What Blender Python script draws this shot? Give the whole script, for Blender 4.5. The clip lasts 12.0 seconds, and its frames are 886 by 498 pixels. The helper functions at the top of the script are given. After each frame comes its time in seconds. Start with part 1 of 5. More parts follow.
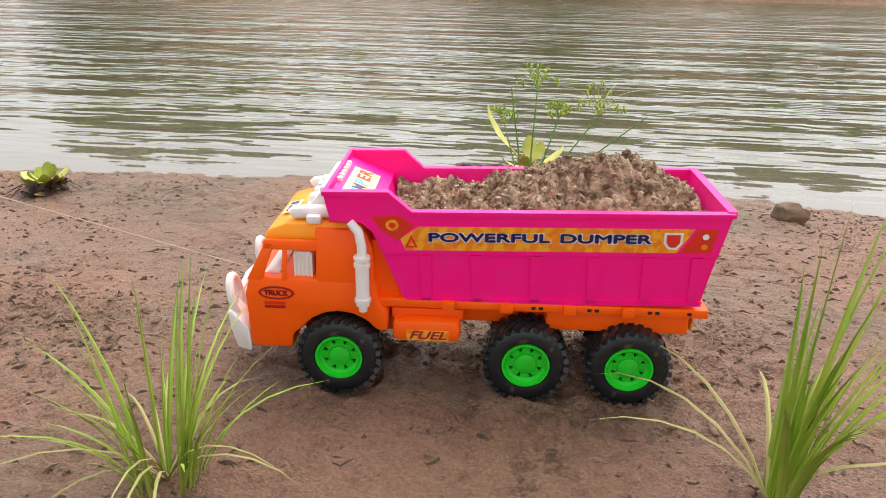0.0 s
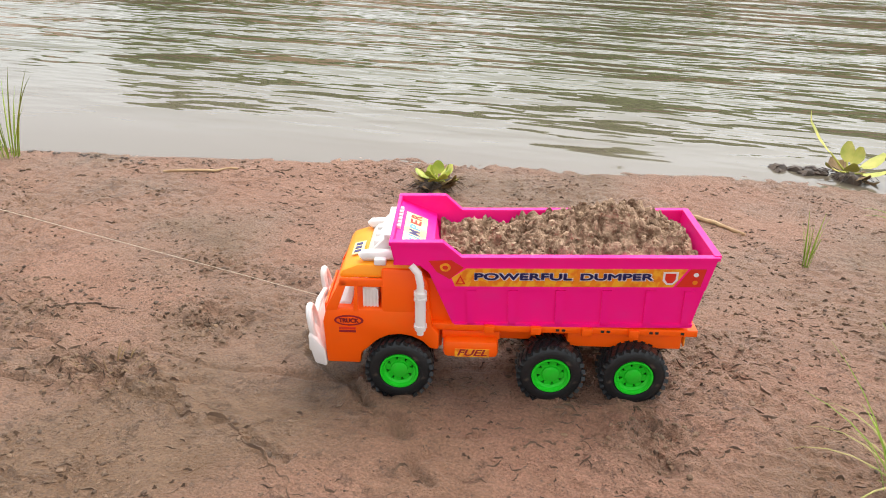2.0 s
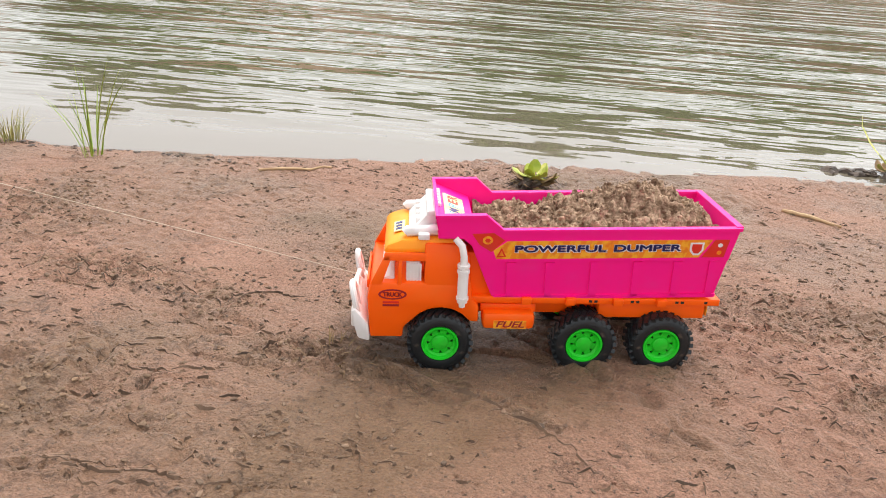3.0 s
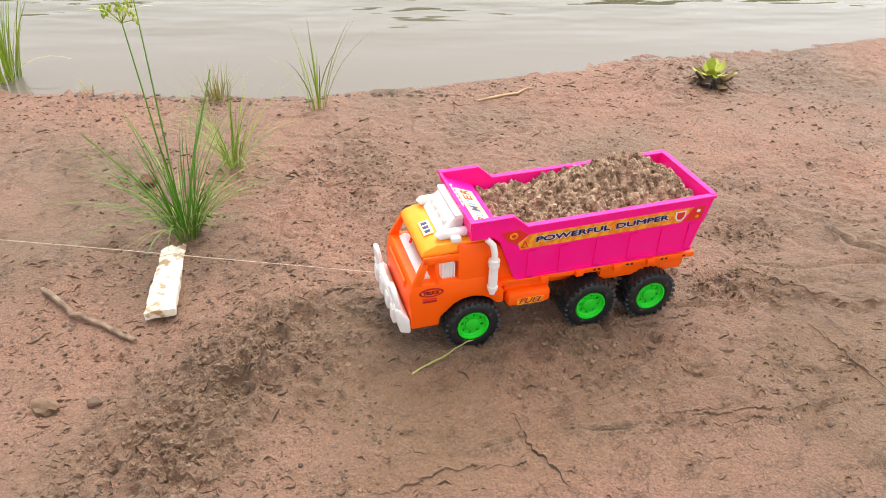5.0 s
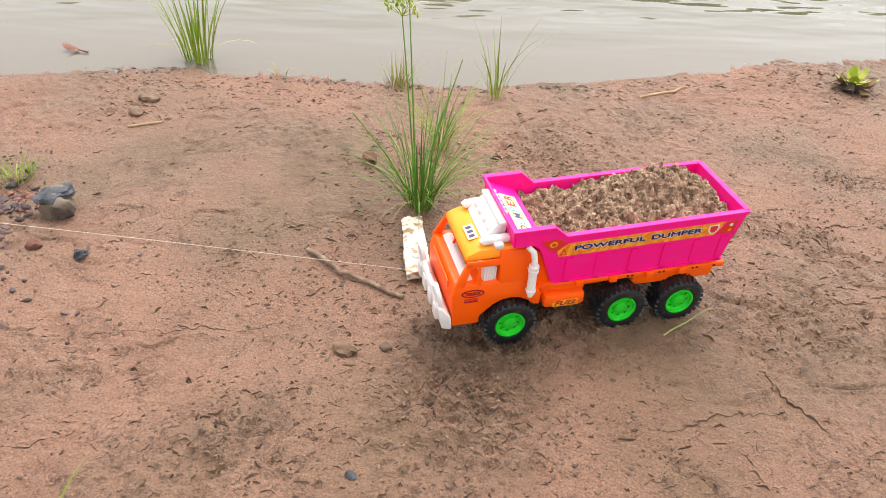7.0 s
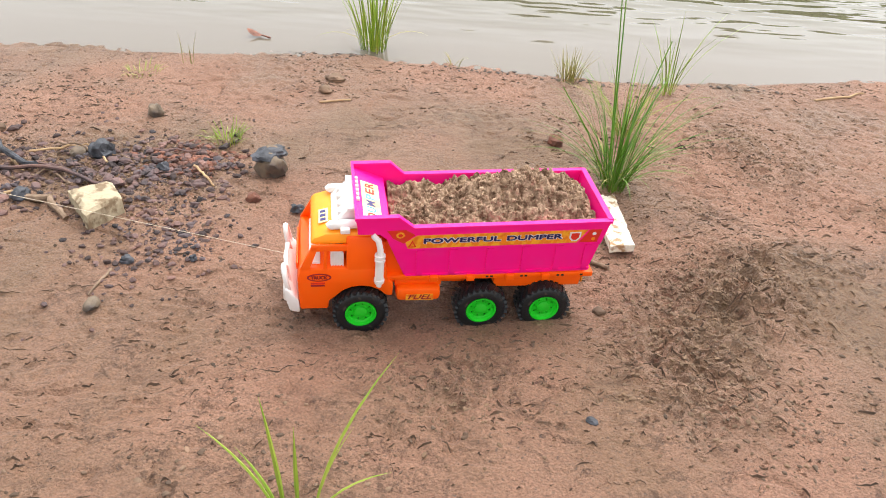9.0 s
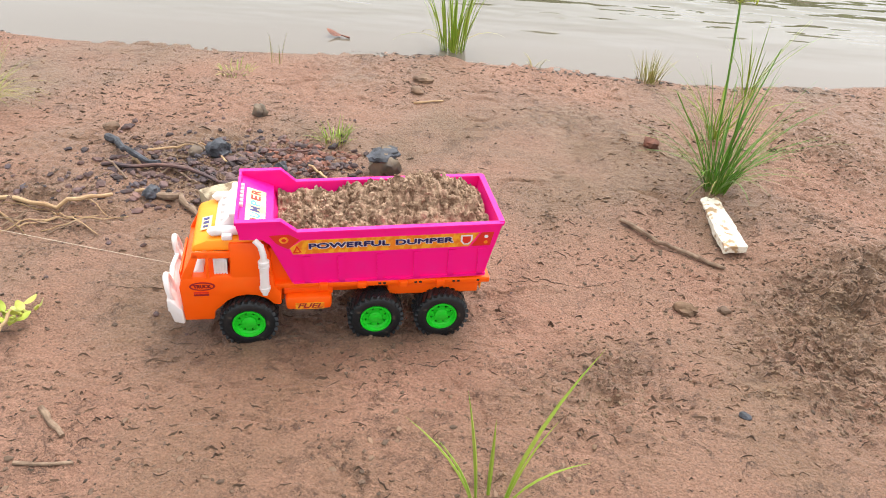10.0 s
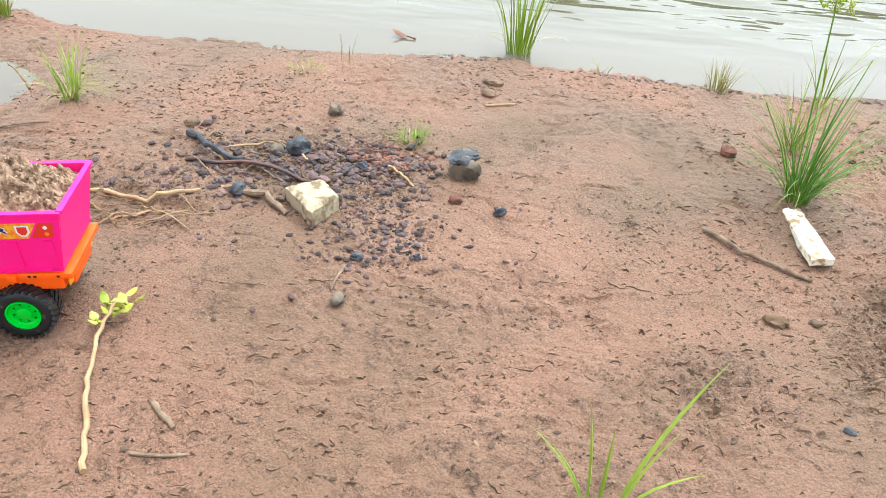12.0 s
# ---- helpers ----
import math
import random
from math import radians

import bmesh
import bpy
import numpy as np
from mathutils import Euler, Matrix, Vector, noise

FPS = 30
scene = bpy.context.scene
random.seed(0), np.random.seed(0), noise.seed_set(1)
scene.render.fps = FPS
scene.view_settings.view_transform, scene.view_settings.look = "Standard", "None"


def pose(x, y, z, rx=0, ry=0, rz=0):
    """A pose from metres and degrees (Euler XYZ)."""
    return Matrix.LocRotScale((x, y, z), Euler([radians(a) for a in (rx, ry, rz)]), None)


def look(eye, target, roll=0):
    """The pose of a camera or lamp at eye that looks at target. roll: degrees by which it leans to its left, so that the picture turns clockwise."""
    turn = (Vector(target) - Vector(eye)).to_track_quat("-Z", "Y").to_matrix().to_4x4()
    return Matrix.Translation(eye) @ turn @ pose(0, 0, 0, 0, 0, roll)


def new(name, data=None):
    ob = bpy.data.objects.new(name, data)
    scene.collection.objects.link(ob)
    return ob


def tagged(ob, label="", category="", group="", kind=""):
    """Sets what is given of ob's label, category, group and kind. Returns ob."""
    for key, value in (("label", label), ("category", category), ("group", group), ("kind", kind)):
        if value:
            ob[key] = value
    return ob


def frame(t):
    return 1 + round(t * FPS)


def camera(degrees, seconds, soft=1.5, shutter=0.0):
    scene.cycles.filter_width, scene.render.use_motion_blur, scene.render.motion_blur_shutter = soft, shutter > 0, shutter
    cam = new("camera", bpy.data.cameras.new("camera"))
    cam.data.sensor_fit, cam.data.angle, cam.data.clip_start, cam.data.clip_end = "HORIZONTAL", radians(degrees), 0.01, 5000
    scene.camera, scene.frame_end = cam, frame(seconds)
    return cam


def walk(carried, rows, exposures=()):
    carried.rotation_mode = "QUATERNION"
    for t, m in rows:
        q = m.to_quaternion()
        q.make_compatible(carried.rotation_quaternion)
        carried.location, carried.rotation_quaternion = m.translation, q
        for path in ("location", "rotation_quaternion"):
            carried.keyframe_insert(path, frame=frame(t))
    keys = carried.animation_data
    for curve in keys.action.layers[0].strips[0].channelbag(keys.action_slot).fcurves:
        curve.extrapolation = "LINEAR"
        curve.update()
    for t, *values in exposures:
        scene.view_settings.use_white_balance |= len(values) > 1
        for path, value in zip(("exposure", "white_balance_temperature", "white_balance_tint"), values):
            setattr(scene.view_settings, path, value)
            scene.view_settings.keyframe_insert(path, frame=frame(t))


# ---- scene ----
cam = camera(61.0, 12.0, soft=1.0)
PATH = [
    (0, (1.894, -0.534, 0.4), (1.613, 1.333, -0.26), 1.3),
    (0.2, (1.824, -0.546, 0.394), (1.5, 1.316, -0.261), 1.1),
    (0.3, (1.788, -0.558, 0.399), (1.439, 1.298, -0.26), 0.9),
    (0.5, (1.71, -0.564, 0.408), (1.374, 1.282, -0.284), 0.7),
    (1, (1.572, -0.626, 0.44), (1.301, 1.215, -0.293), 4.4),
    (1.5, (1.429, -0.694, 0.524), (1.105, 1.113, -0.269), 1.7),
    (2, (1.222, -0.744, 0.551), (0.857, 1.043, -0.269), 2.5),
    (2.5, (1.008, -0.792, 0.544), (0.71, 1.072, -0.118), 3.3),
    (3, (0.868, -0.849, 0.495), (0.674, 0.99, -0.268), 4.2),
    (3.2, (0.828, -0.863, 0.512), (0.61, 0.952, -0.298), 4.2),
    (4.8, (0.172, -0.925, 0.719), (0.341, 0.654, -0.497), 3.1),
    (5, (0.072, -0.958, 0.747), (0.208, 0.663, -0.416), 1.3),
    (5.5, (-0.125, -0.999, 0.793), (0.046, 0.6, -0.397), 1.3),
    (6, (-0.208, -1.028, 0.786), (-0.037, 0.55, -0.43), 4.3),
    (6.5, (-0.26, -1.056, 0.791), (-0.123, 0.524, -0.427), 5.0),
    (6.7, (-0.283, -1.066, 0.797), (-0.152, 0.532, -0.4), 3.9),
    (8.3, (-0.426, -1.121, 0.738), (-0.434, 0.516, -0.411), 2.6),
    (8.5, (-0.451, -1.137, 0.735), (-0.489, 0.509, -0.402), 2.3),
    (9, (-0.542, -1.163, 0.712), (-0.626, 0.49, -0.411), 2.9),
    (9.5, (-0.654, -1.189, 0.727), (-0.706, 0.458, -0.407), 3.2),
    (10, (-0.758, -1.212, 0.736), (-0.838, 0.432, -0.401), 3.4),
    (10.5, (-0.816, -1.211, 0.731), (-0.933, 0.421, -0.419), 3.8),
    (11, (-0.843, -1.212, 0.73), (-0.962, 0.419, -0.422), 4.0),
    (11.5, (-0.865, -1.217, 0.734), (-1.001, 0.417, -0.411), 4.0),
    (12, (-0.873, -1.223, 0.734), (-1.005, 0.417, -0.404), 4.0),
]
walk(cam, [(t, look(eye, target, roll)) for t, eye, target, roll in PATH],
     exposures=[(0, 0.0, 6500, 10), (3.2, 0.15, 6500, 10), (5, 0.25, 6500, 10), (9, 0.25, 6500, 10), (10.5, 0.27, 6400, 10), (11.5, 0.36, 6300, 7), (12, 0.52, 5950, 2)])

# ---- light: thin overcast, broad soft sun ----
SUN_EL, SUN_AZ = radians(66), radians(20)
world = bpy.data.worlds.new("sky")
scene.world = world
world.use_nodes = True
wn, wl = world.node_tree.nodes, world.node_tree.links
sky = wn.new("ShaderNodeTexSky")
sky.sky_type, sky.sun_disc = "NISHITA", False
sky.sun_elevation, sky.sun_rotation = SUN_EL, SUN_AZ
sky.dust_density, sky.air_density = 4.0, 1.0
cloud = wn.new("ShaderNodeHueSaturation")
cloud.inputs["Saturation"].default_value = 0.12
wl.new(sky.outputs["Color"], cloud.inputs["Color"])
background = wn["Background"]
background.inputs["Strength"].default_value = 0.35
wl.new(cloud.outputs["Color"], background.inputs["Color"])
sun = new("sun", bpy.data.lights.new("sun", "SUN"))
sun.data.energy, sun.data.angle, sun.data.color = 0.6, radians(35), (1.0, 0.93, 0.84)
sun.matrix_basis = look((0, 0, 10), (10 * -math.sin(SUN_AZ) / math.tan(SUN_EL), 10 * -math.cos(SUN_AZ) / math.tan(SUN_EL), 0))


# ---- materials ----
def material(name, color, rough=0.5, metallic=0.0, color2=None, scale=20.0, bump=0.0, bump_scale=200.0, coat=0.0, island=0.0,
             stretch=(1, 1, 1), sss=0.0, contrast=(0.35, 0.65), detail=6.0):
    m = bpy.data.materials.new(name)
    m.use_nodes = True
    n, l = m.node_tree.nodes, m.node_tree.links
    b = n["Principled BSDF"]
    b.inputs["Roughness"].default_value, b.inputs["Metallic"].default_value = rough, metallic
    b.inputs["Coat Weight"].default_value = coat
    b.inputs["Base Color"].default_value = (*color, 1)
    if sss:
        b.inputs["Subsurface Weight"].default_value = sss
        b.inputs["Subsurface Radius"].default_value = (0.004, 0.002, 0.001)
    tc, mp = n.new("ShaderNodeTexCoord"), n.new("ShaderNodeMapping")
    mp.inputs["Scale"].default_value = stretch
    l.new(tc.outputs["Object"], mp.inputs["Vector"])
    out = None
    if color2:
        t, r, x = n.new("ShaderNodeTexNoise"), n.new("ShaderNodeMapRange"), n.new("ShaderNodeMix")
        x.data_type = "RGBA"
        t.inputs["Scale"].default_value, t.inputs["Detail"].default_value = scale, detail
        l.new(mp.outputs["Vector"], t.inputs["Vector"])
        r.inputs["From Min"].default_value, r.inputs["From Max"].default_value = contrast
        l.new(t.outputs["Fac"], r.inputs["Value"])
        l.new(r.outputs["Result"], x.inputs["Factor"])
        x.inputs["A"].default_value, x.inputs["B"].default_value = (*color, 1), (*color2, 1)
        out = x.outputs["Result"]
    if island:
        g, h, q = n.new("ShaderNodeNewGeometry"), n.new("ShaderNodeHueSaturation"), n.new("ShaderNodeMapRange")
        q.inputs["To Min"].default_value, q.inputs["To Max"].default_value = 1 - island, 1 + island
        l.new(g.outputs["Random Per Island"], q.inputs["Value"])
        l.new(q.outputs["Result"], h.inputs["Value"])
        if out:
            l.new(out, h.inputs["Color"])
        else:
            h.inputs["Color"].default_value = (*color, 1)
        out = h.outputs["Color"]
    if out:
        l.new(out, b.inputs["Base Color"])
    if bump:
        t, u = n.new("ShaderNodeTexNoise"), n.new("ShaderNodeBump")
        t.inputs["Scale"].default_value, t.inputs["Detail"].default_value = bump_scale, 4
        u.inputs["Strength"].default_value, u.inputs["Distance"].default_value = bump, 0.004
        l.new(mp.outputs["Vector"], t.inputs["Vector"])
        l.new(t.outputs["Fac"], u.inputs["Height"])
        l.new(u.outputs["Normal"], b.inputs["Normal"])
    return m


def plastic(name, color, dusty, rough=0.42):
    m = material(name, color, rough, color2=dusty, scale=38, bump=0.05, bump_scale=90, contrast=(0.5, 0.85))
    m.node_tree.nodes["Principled BSDF"].inputs["Specular IOR Level"].default_value = 0.32
    return m


PINK = plastic("pink_plastic", (0.98, 0.003, 0.25), (0.93, 0.015, 0.26))
ORANGE = plastic("orange_plastic", (1.0, 0.115, 0.0), (0.95, 0.13, 0.006))
YELLOW = plastic("yellow_plastic", (0.96, 0.32, 0.012), (0.88, 0.34, 0.03))
WHITE = plastic("white_plastic", (0.82, 0.79, 0.77), (0.70, 0.64, 0.58))
GREEN = plastic("green_plastic", (0.012, 0.60, 0.02), (0.05, 0.45, 0.04))
RUBBER = material("black_tyre", (0.007, 0.010, 0.012), 0.42, color2=(0.16, 0.12, 0.09), scale=75, bump=0.2, bump_scale=300, contrast=(0.60, 0.85))
DARK = material("dark_inside", (0.01, 0.01, 0.01), 0.7)
RED = plastic("red_print", (0.72, 0.03, 0.015), (0.6, 0.05, 0.03))
GOLD = material("gold_print", (0.90, 0.40, 0.02), 0.35, color2=(0.80, 0.20, 0.01), scale=120, contrast=(0.45, 0.6))
AMBER = material("amber_stripe", (0.85, 0.24, 0.01), 0.35)
CREAM = material("cream_print", (0.86, 0.80, 0.45), 0.4, color2=(0.88, 0.65, 0.2), scale=30)
NAVY = material("navy_print", (0.035, 0.03, 0.16), 0.4)
PALE = material("pale_print", (0.80, 0.76, 0.80), 0.4)
TEAL = material("teal_print", (0.10, 0.34, 0.45), 0.4)
SANDY = material("damp_sand_heap", (0.47, 0.325, 0.215), 0.95, color2=(0.14, 0.076, 0.042), scale=95, bump=0.9, bump_scale=330, contrast=(0.38, 0.62), detail=9)
GRASS = material("grass_blade", (0.19, 0.34, 0.02), 0.42, color2=(0.40, 0.46, 0.07), scale=9, island=0.35)
RUSH = material("rush_stem", (0.06, 0.19, 0.012), 0.42, color2=(0.15, 0.29, 0.03), scale=9, island=0.35)
DRYGRASS = material("dry_grass", (0.42, 0.34, 0.14), 0.7, color2=(0.30, 0.32, 0.08), scale=20, island=0.3)
LEAF = material("yellow_green_leaf", (0.26, 0.33, 0.03), 0.4, color2=(0.42, 0.40, 0.08), scale=30, bump=0.15, island=0.25)
TURNED = material("turned_sand_clod", (0.185, 0.115, 0.066), 0.85, color2=(0.11, 0.067, 0.040), scale=30, bump=0.4, island=0.25)
YELLOWLEAF = material("wilted_leaf", (0.46, 0.43, 0.10), 0.5, color2=(0.30, 0.33, 0.05), scale=30, bump=0.15, island=0.25)
DEADLEAF = material("dead_leaf", (0.13, 0.07, 0.035), 0.8, color2=(0.26, 0.17, 0.07), scale=40, bump=0.3)
BARK = material("grey_brown_stick", (0.15, 0.095, 0.06), 0.85, color2=(0.30, 0.21, 0.14), scale=60, bump=0.5)
STRAW = material("straw_stem", (0.52, 0.36, 0.19), 0.7, color2=(0.36, 0.22, 0.11), scale=25, bump=0.3)
ROOT = material("wet_roots", (0.035, 0.025, 0.02), 0.7, color2=(0.09, 0.06, 0.04), scale=60, bump=0.6)
FOAM = material("worn_foam", (0.82, 0.76, 0.62), 0.9, color2=(0.42, 0.27, 0.14), scale=62, bump=1.0, bump_scale=130, contrast=(0.52, 0.62))
BLOCK = material("pale_brick", (0.43, 0.36, 0.24), 0.9, color2=(0.20, 0.14, 0.08), scale=48, bump=0.9, bump_scale=90, contrast=(0.50, 0.62))
# wet mud, darkened further to paint in the shade on scarp faces
CREVICE = material("wet_shaded_lip", (0.075, 0.046, 0.029), 0.7, color2=(0.145, 0.090, 0.056), scale=40, bump=0.3, island=0.35)
MAROON = material("maroon_print", (0.30, 0.008, 0.02), 0.4)
CHAR = material("charcoal", (0.012, 0.014, 0.018), 0.6, color2=(0.07, 0.075, 0.09), scale=60, bump=0.6, bump_scale=120)
ROCK = material("brown_stone", (0.21, 0.155, 0.10), 0.8, color2=(0.085, 0.07, 0.06), scale=30, bump=0.6, bump_scale=100)
REDSTONE = material("red_brown_stone", (0.22, 0.085, 0.05), 0.8, color2=(0.11, 0.05, 0.035), scale=50, bump=0.5, island=0.4)
CRUMB = material("mud_crumb", (0.085, 0.055, 0.036), 0.85, color2=(0.19, 0.12, 0.075), scale=20, bump=0.3, island=0.5)
ASH = material("burnt_scrap", (0.05, 0.04, 0.045), 0.8, color2=(0.14, 0.075, 0.06), scale=20, bump=0.3, island=0.7)
THREAD = material("pale_string", (0.62, 0.52, 0.40), 0.8)
FARLEAF = material("far_foliage", (0.12, 0.205, 0.024), 0.6, color2=(0.20, 0.28, 0.05), scale=0.8, island=0.4)
FARBARK = material("far_bark", (0.10, 0.07, 0.05), 0.9)


def ground_material():
    m = bpy.data.materials.new("damp_river_sand")
    m.use_nodes = True
    n, l = m.node_tree.nodes, m.node_tree.links
    b = n["Principled BSDF"]
    tc = n.new("ShaderNodeTexCoord")

    def noise_fac(scale, detail, lo, hi, rough=0.6):
        t, r = n.new("ShaderNodeTexNoise"), n.new("ShaderNodeMapRange")
        t.inputs["Scale"].default_value, t.inputs["Detail"].default_value, t.inputs["Roughness"].default_value = scale, detail, rough
        r.inputs["From Min"].default_value, r.inputs["From Max"].default_value = lo, hi
        l.new(tc.outputs["Object"], t.inputs["Vector"])
        l.new(t.outputs["Fac"], r.inputs["Value"])
        return r.outputs["Result"]

    def mix(f, a, c):
        x = n.new("ShaderNodeMix")
        x.data_type = "RGBA"
        l.new(f, x.inputs["Factor"])
        for key, v in (("A", a), ("B", c)):
            if isinstance(v, tuple):
                x.inputs[key].default_value = (*v, 1)
            else:
                l.new(v, x.inputs[key])
        return x.outputs["Result"]

    wet = noise_fac(1.9, 3, 0.42, 0.62)
    patch = noise_fac(7.0, 5, 0.35, 0.68)
    grain = noise_fac(260.0, 3, 0.3, 0.75)
    speck = noise_fac(150.0, 4, 0.61, 0.64, 0.75)
    dry = mix(patch, (0.378, 0.208, 0.136), (0.298, 0.156, 0.097))
    damp = mix(patch, (0.219, 0.126, 0.069), (0.275, 0.169, 0.102))
    c = mix(wet, dry, damp)
    g = n.new("ShaderNodeMix")
    g.data_type, g.blend_type = "RGBA", "MULTIPLY"
    g.inputs["Factor"].default_value = 0.82
    l.new(c, g.inputs["A"])
    l.new(mix(grain, (0.50, 0.47, 0.44), (1.25, 1.25, 1.25)), g.inputs["B"])
    c = mix(speck, g.outputs["Result"], (0.12, 0.075, 0.05))
    # flaked and torn places: a stepped relief in patches, edge shade painted dark
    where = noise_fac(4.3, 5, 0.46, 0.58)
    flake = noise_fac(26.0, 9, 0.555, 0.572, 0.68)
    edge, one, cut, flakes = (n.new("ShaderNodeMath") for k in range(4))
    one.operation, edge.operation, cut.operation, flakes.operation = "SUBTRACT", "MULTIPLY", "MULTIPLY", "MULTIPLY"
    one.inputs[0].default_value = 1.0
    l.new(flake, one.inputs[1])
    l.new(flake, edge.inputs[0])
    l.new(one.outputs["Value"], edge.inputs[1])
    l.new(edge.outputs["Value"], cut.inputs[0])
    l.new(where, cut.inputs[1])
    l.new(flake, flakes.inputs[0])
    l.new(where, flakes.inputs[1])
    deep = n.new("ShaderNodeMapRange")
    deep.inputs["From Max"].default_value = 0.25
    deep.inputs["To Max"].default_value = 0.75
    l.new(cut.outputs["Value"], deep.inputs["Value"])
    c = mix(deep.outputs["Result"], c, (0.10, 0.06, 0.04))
    # short winding cracks, the shade inside them put into the colour
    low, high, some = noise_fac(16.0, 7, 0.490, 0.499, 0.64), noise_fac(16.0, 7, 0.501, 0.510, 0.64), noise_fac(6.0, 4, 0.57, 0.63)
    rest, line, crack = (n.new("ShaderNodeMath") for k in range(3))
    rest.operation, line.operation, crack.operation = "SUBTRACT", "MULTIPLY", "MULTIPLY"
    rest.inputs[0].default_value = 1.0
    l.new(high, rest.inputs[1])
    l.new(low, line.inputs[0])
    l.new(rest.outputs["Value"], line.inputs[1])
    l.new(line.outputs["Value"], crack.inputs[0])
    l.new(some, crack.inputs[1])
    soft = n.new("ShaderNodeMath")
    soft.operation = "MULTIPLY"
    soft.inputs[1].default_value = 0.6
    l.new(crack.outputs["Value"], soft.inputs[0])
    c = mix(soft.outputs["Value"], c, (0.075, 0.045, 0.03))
    # freshly turned, wetter sand; the mask also paints damp and shade inside the cracks
    turned = n.new("ShaderNodeAttribute")
    turned.attribute_name = "turned"
    c = mix(turned.outputs["Fac"], c, mix(noise_fac(45.0, 6, 0.35, 0.65, 0.7), (0.085, 0.052, 0.032), (0.24, 0.155, 0.092)))
    l.new(c, b.inputs["Base Color"])
    r = n.new("ShaderNodeMapRange")
    r.inputs["To Min"].default_value, r.inputs["To Max"].default_value = 0.72, 0.30
    l.new(wet, r.inputs["Value"])
    l.new(r.outputs["Result"], b.inputs["Roughness"])
    t = n.new("ShaderNodeTexNoise")
    t.inputs["Scale"].default_value, t.inputs["Detail"].default_value, t.inputs["Roughness"].default_value = 70, 8, 0.7
    u = n.new("ShaderNodeBump")
    u.inputs["Strength"].default_value, u.inputs["Distance"].default_value = 1.0, 0.011
    l.new(tc.outputs["Object"], t.inputs["Vector"])
    grit, relief = noise_fac(330.0, 2, 0.2, 0.8), n.new("ShaderNodeMath")
    relief.operation = "MULTIPLY_ADD"
    relief.inputs[1].default_value = 0.26
    l.new(grit, relief.inputs[0])
    l.new(t.outputs["Fac"], relief.inputs[2])
    both = n.new("ShaderNodeMath")
    both.operation = "MULTIPLY_ADD"
    both.inputs[1].default_value = 0.75
    l.new(flakes.outputs["Value"], both.inputs[0])
    l.new(relief.outputs["Value"], both.inputs[2])
    sunk = n.new("ShaderNodeMath")
    sunk.operation = "MULTIPLY_ADD"
    sunk.inputs[1].default_value = -0.5
    l.new(crack.outputs["Value"], sunk.inputs[0])
    l.new(both.outputs["Value"], sunk.inputs[2])
    l.new(sunk.outputs["Value"], u.inputs["Height"])
    l.new(u.outputs["Normal"], b.inputs["Normal"])
    return m


def water_material():
    m = bpy.data.materials.new("river_water")
    m.use_nodes = True
    n, l = m.node_tree.nodes, m.node_tree.links
    b = n["Principled BSDF"]
    b.inputs["Roughness"].default_value = 0.04
    b.inputs["IOR"].default_value = 1.33
    tc, mp = n.new("ShaderNodeTexCoord"), n.new("ShaderNodeMapping")
    mp.inputs["Scale"].default_value = (0.33, 0.95, 1.0)
    l.new(tc.outputs["Object"], mp.inputs["Vector"])
    u = n.new("ShaderNodeBump")
    t = n.new("ShaderNodeTexNoise")
    t.inputs["Scale"].default_value, t.inputs["Detail"].default_value, t.inputs["Roughness"].default_value = 4.0, 3.2, 0.52
    l.new(mp.outputs["Vector"], t.inputs["Vector"])
    u.inputs["Distance"].default_value = 0.05
    swell, both = n.new("ShaderNodeTexNoise"), n.new("ShaderNodeMath")
    swell.inputs["Scale"].default_value, swell.inputs["Detail"].default_value = 1.3, 2.0
    l.new(mp.outputs["Vector"], swell.inputs["Vector"])
    both.operation = "MULTIPLY_ADD"
    far, weight = n.new("ShaderNodeSeparateXYZ"), n.new("ShaderNodeMapRange")
    l.new(tc.outputs["Object"], far.inputs["Vector"])
    weight.inputs["From Min"].default_value, weight.inputs["From Max"].default_value = 1.8, 9.0
    weight.inputs["To Min"].default_value, weight.inputs["To Max"].default_value = 0.7, 5.0
    l.new(far.outputs["Y"], weight.inputs["Value"])
    l.new(weight.outputs["Result"], both.inputs[1])
    l.new(swell.outputs["Fac"], both.inputs[0])
    l.new(t.outputs["Fac"], both.inputs[2])
    l.new(both.outputs["Value"], u.inputs["Height"])
    # calmer close to the bank
    sep, calm = n.new("ShaderNodeSeparateXYZ"), n.new("ShaderNodeMapRange")
    l.new(tc.outputs["Object"], sep.inputs["Vector"])
    calm.inputs["From Min"].default_value, calm.inputs["From Max"].default_value = 1.0, 2.0
    calm.inputs["To Min"].default_value, calm.inputs["To Max"].default_value = 0.04, 1.0
    l.new(sep.outputs["Y"], calm.inputs["Value"])
    l.new(calm.outputs["Result"], u.inputs["Strength"])
    # brown over the shallow sand, olive where it is deep
    deep = n.new("ShaderNodeMix")
    deep.data_type = "RGBA"
    deep.inputs["A"].default_value, deep.inputs["B"].default_value = (0.140, 0.115, 0.087, 1), (0.108, 0.103, 0.062, 1)
    l.new(calm.outputs["Result"], deep.inputs["Factor"])
    l.new(deep.outputs["Result"], b.inputs["Base Color"])
    l.new(u.outputs["Normal"], b.inputs["Normal"])
    return m


# ---- mesh helpers ----
def finish(bm, name, mat, smooth=True):
    me = bpy.data.meshes.new(name)
    bmesh.ops.recalc_face_normals(bm, faces=bm.faces)
    bm.to_mesh(me)
    bm.free()
    for m in mat if isinstance(mat, (list, tuple)) else [mat]:
        me.materials.append(m)
    if smooth:
        me.shade_smooth()
        me.set_sharp_from_angle(angle=radians(35))
    return me


